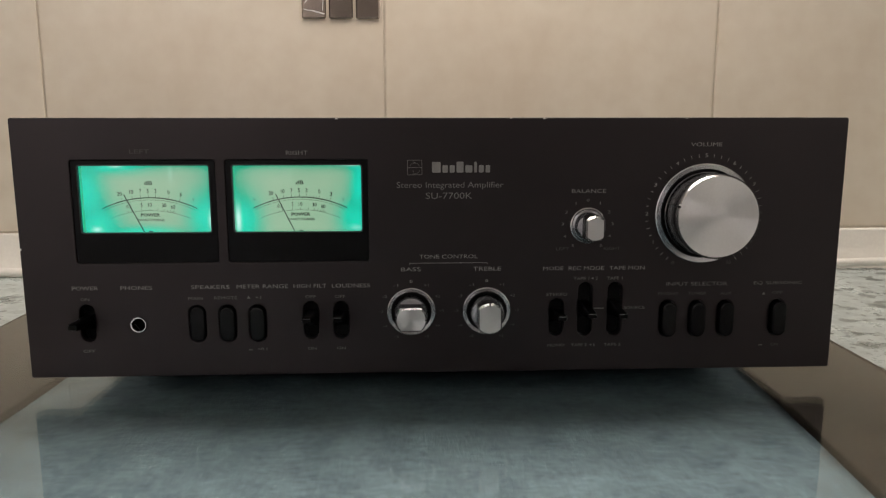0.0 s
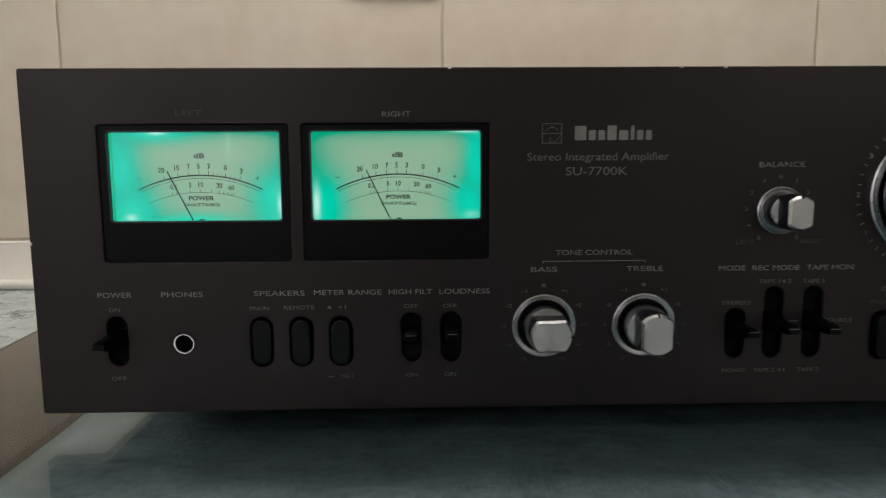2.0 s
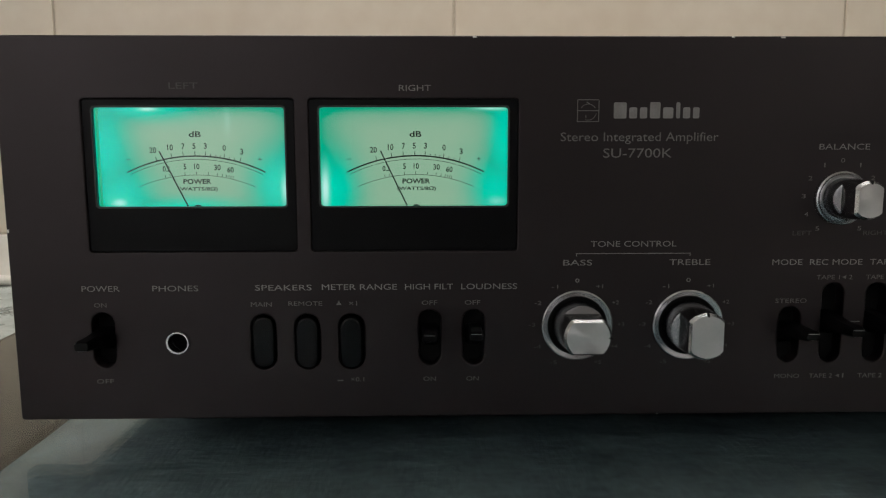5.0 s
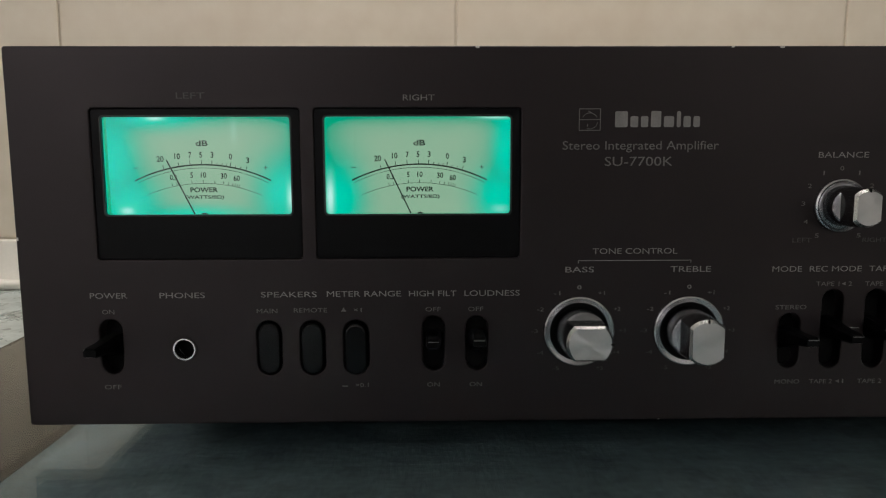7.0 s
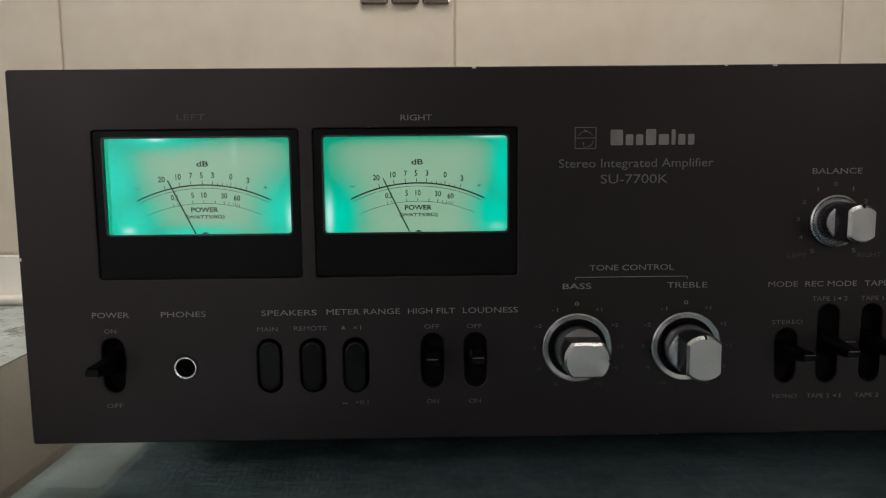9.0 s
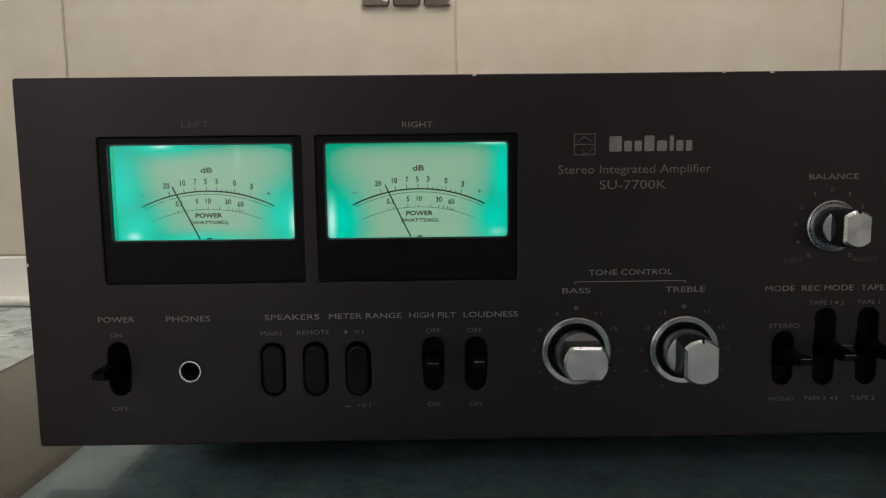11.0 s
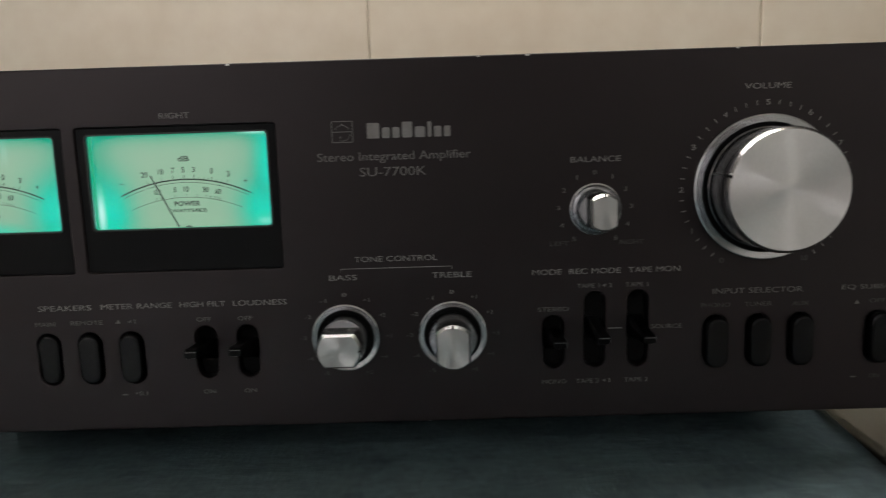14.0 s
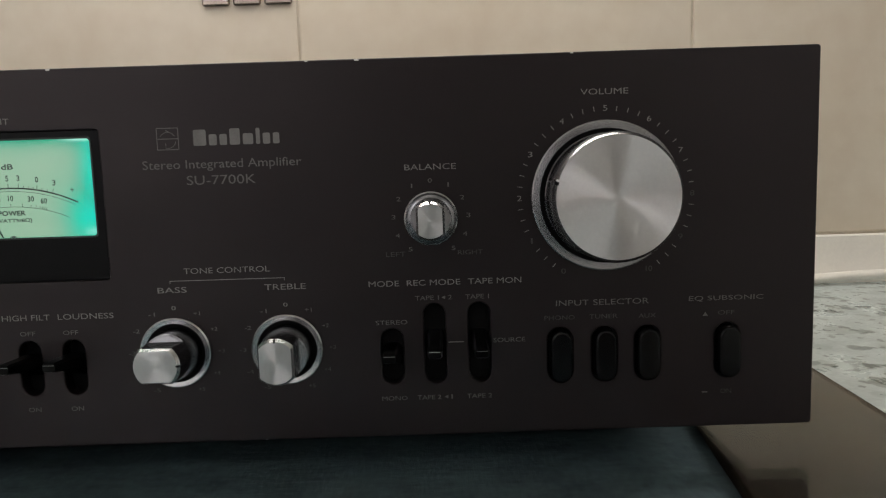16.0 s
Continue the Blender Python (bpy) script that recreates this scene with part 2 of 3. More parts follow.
DIM_PRINT = mat("grey_print", (0.190, 0.181, 0.175), 0.6, 0.0, 0.35, 180, 1500)
# fainter print for some small words and the outer figures
FAINT_PRINT = mat("faint_grey_print", (0.10, 0.095, 0.092), 0.6, 0.0, 0.5, 260, 1500)
INK = mat("dial_ink", (0.012, 0.03, 0.02), 0.7, 0.0, 0.2, 60, 900)
WHITE_LINE = mat("white_line", (0.28, 0.28, 0.27), 0.5, 0.0, 0.2, 200, 900)
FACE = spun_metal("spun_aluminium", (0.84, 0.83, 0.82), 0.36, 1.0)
# same metal as the large face, dimmed in place of a dark reflection
SMALL_FACE = spun_metal("dimmed_spun_aluminium", (0.62, 0.61, 0.60), 0.36, 1.0)
# knob sides: the faces' aluminium, darkened for the dark room they mirror
SIDE = spun_metal("darkened_turned_aluminium", (0.24, 0.24, 0.25), 0.18, 0.35)
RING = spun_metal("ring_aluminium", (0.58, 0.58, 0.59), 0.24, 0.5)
CHROME = mat("chrome", (0.92, 0.92, 0.92), 0.24, 1.0, 0.1, 90, 900)
POINTER = mat("white_pointer_paint", (0.80, 0.79, 0.77), 0.5, 0.0, 0.1, 200, 900)
CHIP = mat("bare_metal", (0.75, 0.73, 0.70), 0.4, 1.0, 0.2, 300, 900)
TILE = mat("beige_tile", (0.72, 0.645, 0.525), 0.30, 0.0, 0.0, 6, 40, bump=0.012, rvar=0.02, tint=(0.64, 0.55, 0.43), random_object=0.025)
GROUT = mat("grout", (0.66, 0.58, 0.46), 0.9, 0.0, 0.2, 60, 600, bump=0.2)
SKIRT = mat("white_skirting", (0.80, 0.765, 0.685), 0.35, 0.0, 0.10, 18, 300, rvar=0.06)
FLOOR_TILE = mat("floor_tile", (0.10, 0.08, 0.065), 0.5, 0.0, 0.25, 8, 90)
PLASTER = mat("plaster", (0.62, 0.60, 0.57), 0.85, 0.0, 0.10, 6, 120, bump=0.1)
WHITE = mat("ceiling_paint", (0.78, 0.77, 0.74), 0.9, 0.0, 0.06, 5, 120)
BROWN = mat("brown_board", (0.028, 0.0165, 0.0085), 0.6, 0.0, 0.0, 26, 160, tint=(0.011, 0.0066, 0.0035), bump=0.015, spec=0.1)
MOSAIC = mat("bronze_mosaic", (0.33, 0.27, 0.23), 0.16, 0.85, 0.25, 60, 500, rvar=0.05, random_object=0.15)
FOIL = mat("silver_foil", (0.80, 0.78, 0.74), 0.45, 0.3, 0.25, 300, 900, bump=0.3)
TERRAZZO = terrazzo_mat()
CLOTH = cloth_mat()
GLASS = glass_mat("table_glass", 0.03)
GLASS.node_tree.nodes["Principled BSDF"].inputs["IOR"].default_value = 1.205
PANE = glass_mat("meter_glass", 0.01)
# walls round the dial glow by themselves, standing in for its light on them
GUIDE = mat("glowing_surround", (0.05, 0.35, 0.22), 0.3, 0.0, 0.2, 200, 900)
GUIDE.node_tree.nodes["Principled BSDF"].inputs["Emission Color"].default_value = (0.01, 0.42, 0.22, 1)
GUIDE.node_tree.nodes["Principled BSDF"].inputs["Emission Strength"].default_value = 0.6


# ---- builders ----
def link_mesh(name, me, material, parent=None, label=""):
    ob = new(name, me)
    if not me.materials:
        me.materials.append(material)
    if parent is not None:
        ob.parent = parent
    if label:
        tagged(ob, label)
    return ob


def part(name, bm, material, parent, label="", smooth=False):
    me = bpy.data.meshes.new(name)
    bmesh.ops.recalc_face_normals(bm, faces=bm.faces)
    bm.to_mesh(me)
    bm.free()
    if smooth:
        for f in me.polygons:
            f.use_smooth = True
        me.set_sharp_from_angle(angle=radians(32))
    return link_mesh(name, me, material, parent, label)


def box_bm(x0, x1, y0, y1, z0, z1, bevel=0.0, seg=2):
    bm = bmesh.new()
    bmesh.ops.create_cube(bm, size=1)
    for v in bm.verts:
        v.co = (x0 + (v.co.x + 0.5) * (x1 - x0), y0 + (v.co.y + 0.5) * (y1 - y0), z0 + (v.co.z + 0.5) * (z1 - z0))
    if bevel:
        bmesh.ops.bevel(bm, geom=bm.edges[:], offset=bevel, segments=seg, affect="EDGES", profile=0.6)
    return bm


def lathe_bm(profile, n=72, closed=True):
    """Revolves (radius, height) pairs round z. With closed, ends are capped by a fan or the profile meets itself."""
    bm = bmesh.new()
    rings = []
    for r, h in profile:
        if r < 1e-7:
            rings.append([bm.verts.new((0, 0, h))])
        else:
            rings.append([bm.verts.new((r * math.cos(2 * math.pi * i / n), r * math.sin(2 * math.pi * i / n), h)) for i in range(n)])
    pairs = list(zip(rings, rings[1:]))
    if closed and len(rings[0]) > 1 and len(rings[-1]) > 1:
        pairs.append((rings[-1], rings[0]))
    for a, b in pairs:
        for i in range(n):
            j = (i + 1) % n
            if len(a) == 1:
                bm.faces.new((a[0], b[i], b[j]))
            elif len(b) == 1:
                bm.faces.new((a[i], a[j], b[0]))
            else:
                bm.faces.new((a[i], a[j], b[j], b[i]))
    return bm


def stadium(w, h, n=10):
    """An upright slot outline with round ends, centred on the origin."""
    r = w / 2
    pts = [(r * math.cos(a), h / 2 - r + r * math.sin(a)) for a in (math.pi * i / n for i in range(n + 1))]
    return pts + [(-x, -y) for x, y in pts]


def rect(w, h, r=0.0, n=4):
    if not r:
        return [(-w / 2, -h / 2), (w / 2, -h / 2), (w / 2, h / 2), (-w / 2, h / 2)]
    pts = []
    for cx, cy, a0 in ((w / 2 - r, h / 2 - r, 0), (-w / 2 + r, h / 2 - r, 90), (-w / 2 + r, -h / 2 + r, 180), (w / 2 - r, -h / 2 + r, 270)):
        pts += [(cx + r * math.cos(radians(a0 + 90 * i / n)), cy + r * math.sin(radians(a0 + 90 * i / n))) for i in range(n + 1)]
    return pts


def circle(r, n=40):
    return [(r * math.cos(2 * math.pi * i / n), r * math.sin(2 * math.pi * i / n)) for i in range(n)]


def shift(pts, dx, dz):
    return [(x + dx, z + dz) for x, z in pts]


def mesh_of(ob):
    """The mesh of a curve or text object, which is then removed."""
    bpy.context.view_layer.update()
    dg = bpy.context.evaluated_depsgraph_get()
    me = bpy.data.meshes.new_from_object(ob.evaluated_get(dg))
    bm = bmesh.new()
    bm.from_mesh(me)
    bmesh.ops.remove_doubles(bm, verts=bm.verts[:], dist=2e-6)
    bm.to_mesh(me)
    bm.free()
    data = ob.data
    bpy.data.objects.remove(ob)
    bpy.data.curves.remove(data)
    return me


UPRIGHT = pose(0, 0, 0, 90, 0, 0)


def plate_mesh(name, outlines, y_front, y_back, bevel=0.0):
    """A plate in the upright x-z plane between two depths; the first outline is its rim, the others are holes through it."""
    cu = bpy.data.curves.new(name, "CURVE")
    cu.dimensions, cu.fill_mode = "2D", "BOTH"
    cu.extrude, cu.bevel_depth, cu.bevel_resolution = (y_back - y_front) / 2 - bevel, bevel, 2
    cu.offset = -bevel
    for pts in outlines:
        s = cu.splines.new("POLY")
        s.points.add(len(pts) - 1)
        for p, (x, z) in zip(s.points, pts):
            p.co = (x, z, 0, 1)
        s.use_cyclic_u = True
    me = mesh_of(new(name, cu))
    me.transform(Matrix.Translation((0, (y_front + y_back) / 2, 0)) @ UPRIGHT)
    return me


def words(text, cx, cz, width, height, y, material, parent, label="", bold=0.0, name="printed_word"):
    """Printed lettering that fills the given width and height (its capitals), centred at (cx, cz), just proud of the plane y."""
    cu = bpy.data.curves.new(name, "FONT")
    cu.body, cu.size, cu.extrude, cu.offset, cu.resolution_u = text, 1.0, 0.0, bold, 3
    me = mesh_of(new(name, cu))
    co = np.empty(len(me.vertices) * 3)
    me.vertices.foreach_get("co", co)
    co = co.reshape(-1, 3)
    lo, hi = co.min(0), co.max(0)
    span = np.maximum(hi - lo, 1e-6)
    out = np.empty_like(co)
    out[:, 0] = cx + ((co[:, 0] - lo[0]) / span[0] - 0.5) * width
    out[:, 1] = y - 0.00012
    out[:, 2] = cz + ((co[:, 1] - lo[1]) / span[1] - 0.5) * height
    me.vertices.foreach_set("co", out.reshape(-1))
    me.update()
    return link_mesh(name, me, material, parent, label)


def flat_bm(polys, y):
    bm = bmesh.new()
    for pts in polys:
        bm.faces.new([bm.verts.new((x, y, z)) for x, z in pts])
    return bm


def bar(x0, z0, x1, z1, w):
    """The corners of a thin straight stroke."""
    dx, dz = x1 - x0, z1 - z0
    k = w / 2 / math.hypot(dx, dz)
    nx, nz = -dz * k, dx * k
    return [(x0 + nx, z0 + nz), (x0 - nx, z0 - nz), (x1 - nx, z1 - nz), (x1 + nx, z1 + nz)]


def arc_strokes(cx, cz, r, a0, a1, w, n=40):
    """Short strokes along an arc; angles in degrees from the upright, clockwise."""
    out = []
    for i in range(n):
        a, b = (radians(a0 + (a1 - a0) * k / n) for k in (i, i + 1))
        out.append([(cx + q * math.sin(c), cz + q * math.cos(c)) for q, c in ((r - w / 2, a), (r + w / 2, a), (r + w / 2, b), (r - w / 2, b))])
    return out


# ---- the room ----
GLASS_TOP, BOARD_TOP, FLOOR = 0.0017, -0.0030, -0.0100
WALL = 0.437
DEEP = -0.91
worktop = part("worktop", box_bm(-2.2, 2.2, -0.62, WALL + 0.0016, FLOOR - 0.035, FLOOR, 0.003), TERRAZZO, None)
tagged(worktop, "pale terrazzo worktop with scattered dark stone chips", "worktop", kind="structure")
base_unit = part("base_wall", box_bm(-2.2, 2.2, -0.58, WALL + 0.0016, DEEP, FLOOR - 0.0352), PLASTER, None)
tagged(base_unit, "plain masonry base carrying the worktop", "base wall", kind="structure")
# unseen floor added dark so that the lower panel mirrors little light
floor = part("floor", box_bm(-2.3, 2.3, -4.7, WALL + 0.1, DEEP - 0.10, DEEP), FLOOR_TILE, None)
tagged(floor, "unseen floor, kept dark for the panel's lower reflections", "floor", kind="structure")
# unseen far wall opens into an added recess that panel and knobs mirror dark
for name, b in (("wall_west", (-2.3, -2.2, -3.0, WALL + 0.1, DEEP, 1.5)), ("wall_east", (2.2, 2.3, -3.0, WALL + 0.1, DEEP, 1.5)), ("wall_south_1", (-2.3, -0.60, -3.1, -3.0, DEEP, 1.5)), ("wall_south_2", (1.05, 2.3, -3.1, -3.0, DEEP, 1.5)), ("added_recess_wall_1", (-0.70, -0.60, -4.6, -3.1, DEEP, 1.5)), ("added_recess_wall_2", (1.05, 1.15, -4.6, -3.1, DEEP, 1.5)), ("added_recess_wall_3", (-0.70, 1.15, -4.7, -4.6, DEEP, 1.5)), ("wall_south_3", (-0.598, 1.048, -3.1, -3.0, 1.10, 1.498))):
    tagged(part(name, box_bm(*b), PLASTER, None), "unseen plain plastered wall closing the room", "wall", kind="structure")
tagged(part("ceiling", box_bm(-2.3, 2.3, -4.7, WALL + 0.1, 1.5, 1.6), WHITE, None), "plain white painted ceiling", "ceiling", kind="structure")
wall = part("wall_north", box_bm(-2.2, 2.2, WALL + 0.0018, WALL + 0.1, DEEP, 1.5), GROUT, None)
tagged(wall, "wall of large mottled beige ceramic tiles", "wall", kind="structure")
bm = bmesh.new()
cove = [(WALL + 0.0016, 0.0365), (WALL - 0.0042, 0.0365), (WALL - 0.0056, 0.0352), (WALL - 0.0085, 0.0180), (WALL - 0.0120, 0.0040), (WALL - 0.0165, -0.0050), (WALL - 0.0180, -0.0078), (WALL - 0.0180, FLOOR + 0.0002), (WALL + 0.0016, FLOOR + 0.0002)]
ends = [[bm.verts.new((x, y, z)) for y, z in cove] for x in (-2.2, 2.2)]
for i in range(len(cove)):
    j = (i + 1) % len(cove)
    bm.faces.new((ends[0][i], ends[0][j], ends[1][j], ends[1][i]))
bm.faces.new(ends[0])
bm.faces.new(ends[1][::-1])
skirting = part("baseboard", bm, SKIRT, None, smooth=True)
tagged(skirting, "low cream white coved strip along the foot of the tiles", "baseboard", kind="structure")

# ---- the base under the amplifier ----
# the brown board leaves a shallow opening in which the cloth lies, under one sheet of glass
board_rim = [(-0.2820, -0.60), (0.2340, -0.60), (0.3055, 0.37), (-0.3520, 0.37)]
opening = [(-0.2315, -0.55), (0.1260, -0.55), (0.2305, 0.32), (-0.2315, 0.32)]


def flat_plate(name, outlines, z0, z1, bevel):
    cu = bpy.data.curves.new(name, "CURVE")
    cu.dimensions, cu.fill_mode = "2D", "BOTH"
    cu.extrude, cu.bevel_depth, cu.bevel_resolution, cu.offset = (z1 - z0) / 2 - bevel, bevel, 2, -bevel
    for pts in outlines:
        s = cu.splines.new("POLY")
        s.points.add(len(pts) - 1)
        for p, (x, y) in zip(s.points, pts):
            p.co = (x, y, 0, 1)
        s.use_cyclic_u = True
    me = mesh_of(new(name, cu))
    me.transform(Matrix.Translation((0, 0, (z0 + z1) / 2)))
    return me


board = link_mesh("board", flat_plate("board", [board_rim, opening], FLOOR, BOARD_TOP, 0.0012), BROWN)
tagged(board, "brown polished board frame lying on the terrazzo worktop", "board")
bm = bmesh.new()
NX, NY = 60, 150
grid = [[bm.verts.new((0, 0, 0)) for i in range(NX + 1)] for j in range(NY + 1)]
for j in range(NY + 1):
    for i in range(NX + 1):
        v = j / NY
        y = -0.545 + v * (0.315 + 0.545)
        x0, x1 = -0.2310, 0.1255 + v * (0.2300 - 0.1255)
        x = x0 + (x1 - x0) * i / NX
        grid[j][i].co = (x, y, FLOOR + 0.0016 + 0.0007 * noise.noise((x * 22, y * 30, 0.3)))
for j in range(NY):
    for i in range(NX):
        bm.faces.new((grid[j][i], grid[j][i + 1], grid[j + 1][i + 1], grid[j + 1][i]))
cloth = part("cloth", bm, CLOTH, None, smooth=True)
so = cloth.modifiers.new("thickness", "SOLIDIFY")
so.thickness, so.offset = 0.0008, -1
tagged(cloth, "blue-grey woven cloth lying flat under the glass", "cloth")
glass = link_mesh("glass_sheet", flat_plate("glass_sheet", [[(x * 0.985, y * 0.995) for x, y in board_rim]], BOARD_TOP + 0.0001, GLASS_TOP, 0.0006), GLASS)
glass.visible_shadow = False
tagged(glass, "clear glass sheet laid over the brown board", "glass sheet")

# a white cable lying along the foot of the wall
cu = bpy.data.curves.new("cable", "CURVE")
cu.dimensions, cu.bevel_depth, cu.bevel_resolution, cu.resolution_u = "3D", 0.0050, 4, 16
sp = cu.splines.new("BEZIER")
route = [(-1.2, 0.413, 0), (-0.70, 0.4115, 0), (-0.46, 0.4105, 0.0004), (-0.10, 0.413, 0), (0.30, 0.413, 0), (0.42, 0.412, 0), (0.49, 0.410, 0.0035), (0.56, 0.409, 0.0045), (0.66, 0.412, 0.0005), (1.2, 0.413, 0)]
sp.bezier_points.add(len(route) - 1)
for p, (x, y, lift) in zip(sp.bezier_points, route):
    p.co, p.handle_left_type, p.handle_right_type = (x, y, FLOOR + 0.0051 + lift), "AUTO", "AUTO"
cable = link_mesh("cable", mesh_of(new("cable", cu)), SKIRT)
for f in cable.data.polygons:
    f.use_smooth = True
tagged(cable, "off-white round cable lying along the foot of the wall", "cable")

# ---- the amplifier ----
amp = new("amplifier")
amp.location = (0, 0, GLASS_TOP)
amp.empty_display_size = 0.05
tagged(amp, "dark brown-black stereo amplifier with two green lit meters, standing on glass", "amplifier")


def under_amp(ob):
    """Keeps a part where it is built, though its thing's origin lies on the glass."""
    ob.matrix_parent_inverse = Matrix.Translation((0, 0, -GLASS_TOP))
    return ob


BOTTOM, TOP, HALF = 0.0118, 0.1536, 0.2256
MID = (BOTTOM + TOP) / 2
METERS = (-0.1580, -0.0765)
SLOTS = {"power": (-0.1930, 0.0425, 0.0210), "filter": (-0.0710, 0.0428, 0.0212), "loudness": (-0.0545, 0.0428, 0.0212), "mode": (0.0660, 0.0430, 0.0215), "rec": (0.0822, 0.0475, 0.0308), "tape": (0.0990, 0.0475, 0.0308)}
BUTTONS = {"main": -0.1335, "remote": -0.1170, "range": -0.1005, "phono": 0.1295, "tuner": 0.1462, "aux": 0.1625, "subsonic": 0.1927}
BUTTON_Z = 0.0415
JACK = (-0.1655, 0.0415)
MW, MH, MZ = 0.0762, 0.0555, 0.1036

holes = [shift(rect(MW, MH, 0.0012), x, MZ) for x in METERS]
holes += [shift(stadium(0.0082, h), x, z) for x, z, h in SLOTS.values()]
holes += [shift(stadium(0.0094, 0.0212), x, BUTTON_Z) for x in BUTTONS.values()]
holes += [shift(circle(0.0042), *JACK)]
panel = under_amp(link_mesh("front_panel", plate_mesh("front_panel", [shift(rect(2 * HALF, TOP - BOTTOM, 0.0012), -0.0003, MID)] + holes, 0.0, 0.0060, 0.0006), PANEL, amp, "dark brown anodised front panel with silver lettering"))
body = under_amp(part("cabinet", box_bm(-0.2065, 0.2065, 0.0105, 0.335, 0.0130, 0.1500, 0.002), CABINET, amp, "plain black steel cabinet"))
backing = under_amp(part("backing_plate", box_bm(-0.215, 0.215, 0.0062, 0.0104, 0.0150, 0.1490), PIT, amp))
for fx in (-0.165, 0.165):
    for fy in (0.055, 0.290):
        foot = under_amp(part("foot", lathe_bm([(0, 0), (0.017, 0), (0.019, 0.002), (0.0185, 0.0113), (0, 0.0113)], 36), RUBBER, amp, smooth=True))
        foot.location = (fx, fy, GLASS_TOP)

# worn spots of bare metal along the panel's rim
for x, z, w, h in ((-0.0545, TOP - 0.0005, 0.0014, 0.0006), (0.0572, TOP - 0.0005, 0.0016, 0.0005), (0.0390, TOP - 0.0004, 0.0010, 0.0004), (-HALF + 0.0004, 0.0838, 0.0006, 0.0012), (0.0165, BOTTOM + 0.0003, 0.0007, 0.0003), (0.1350, TOP - 0.0004, 0.0010, 0.0004)):
    part("worn_spot", box_bm(x - w / 2, x + w / 2, -0.00012, 0.0008, z - h / 2, z + h / 2), CHIP, panel, "bare metal showing at the worn edge")


# meters
def meter(cx, spots, needle_shift):
    m = part("meter", box_bm(cx - MW / 2 + 0.0006, cx + MW / 2 - 0.0006, 0.0098, 0.0103, MZ - MH / 2 + 0.0006, MZ + MH / 2 - 0.0006), PIT, amp, "green lit power meter in a black frame")
    under_amp(m)
    win_w, win_h, win_z = 0.0690, 0.0360, 0.1105
    frame_mesh = plate_mesh("frame", [shift(rect(MW - 0.0001, MH - 0.0001, 0.0012), cx, MZ), shift(rect(win_w, win_h, 0.0012), cx, win_z)], 0.0009, 0.0024, 0.0002)
    link_mesh("frame", frame_mesh, BEZEL, m, "black plastic meter frame")
    lip = plate_mesh("window_lip", [shift(rect(win_w + 0.0012, win_h + 0.0012, 0.0016), cx, win_z), shift(rect(win_w - 0.0002, win_h - 0.0002, 0.0012), cx, win_z)], 0.0006, 0.0014, 0.0002)
    link_mesh("window_lip", lip, LIP, m, "lip round the meter window, lightened for the dial's glow")
    half_x, half_z = win_w / 2 + 0.0010, win_h / 2 + 0.0010
    dial = part("dial", box_bm(-half_x, half_x, -0.0002, 0.0002, -half_z, half_z), dial_mat("lit_dial", half_x, half_z, spots, 1.0), m, "pale dial glowing green from behind")
    dial.location = (cx, 0.0062, win_z)
    walls = plate_mesh("light_guide", [shift(rect(win_w + 0.0030, win_h + 0.0030, 0.0015), cx, win_z), shift(rect(win_w + 0.0002, win_h + 0.0002, 0.0012), cx, win_z)], 0.0026, 0.0060, 0.0)
    link_mesh("light_guide", walls, GUIDE, m, "edge round the dial, the dial's light on it put in as green glow")
    # printed scales
    y, c = 0.0058, cx + 0.0005
    strokes = arc_strokes(c, 0.0538, 0.0572, -26.5, 26.5, 0.00052) + arc_strokes(c, 0.0538, 0.0560, -26.0, -16.5, 0.00018, 12) + arc_strokes(c, 0.0538, 0.0560, -15.6, 15.6, 0.00018, 24) + arc_strokes(c, 0.0538, 0.0560, 16.4, 26.0, 0.00018, 12)
    strokes += arc_strokes(c, 0.0490, 0.0550, -23.3, 23.3, 0.00016)
    for a, long in ((-14.6, 1), (-8.9, 1), (-4.6, 1), (-0.3, 1), (3.5, 1), (5.4, 0), (7.3, 0), (10.4, 1), (12.3, 0), (14.3, 0), (16.4, 1), (9.0, 0)):
        s, k = math.sin(radians(a)), math.cos(radians(a))
        r0, r1 = 0.0573, 0.0573 + (0.0016 if long else 0.0009)
        strokes.append(bar(c + r0 * s, 0.0538 + r0 * k, c + r1 * s, 0.0538 + r1 * k, 0.00026))
    for a in (-12.0, -10.2, -4.4, 0.0, 4.5, 7.9, 9.8, 11.4, 12.4, 13.2, 14.0):
        s, k = math.sin(radians(a)), math.cos(radians(a))
        strokes.append(bar(c + 0.0551 * s, 0.0490 + 0.0551 * k, c + 0.0562 * s, 0.0490 + 0.0562 * k, 0.00022))
    strokes += [bar(c - 0.0258, 0.1098, c - 0.0240, 0.1098, 0.00025), bar(c + 0.0228, 0.1098, c + 0.0244, 0.1098, 0.00025), bar(c + 0.0236, 0.1090, c + 0.0236, 0.1106, 0.00025)]
    part("scale", flat_bm(strokes, y), INK, m)
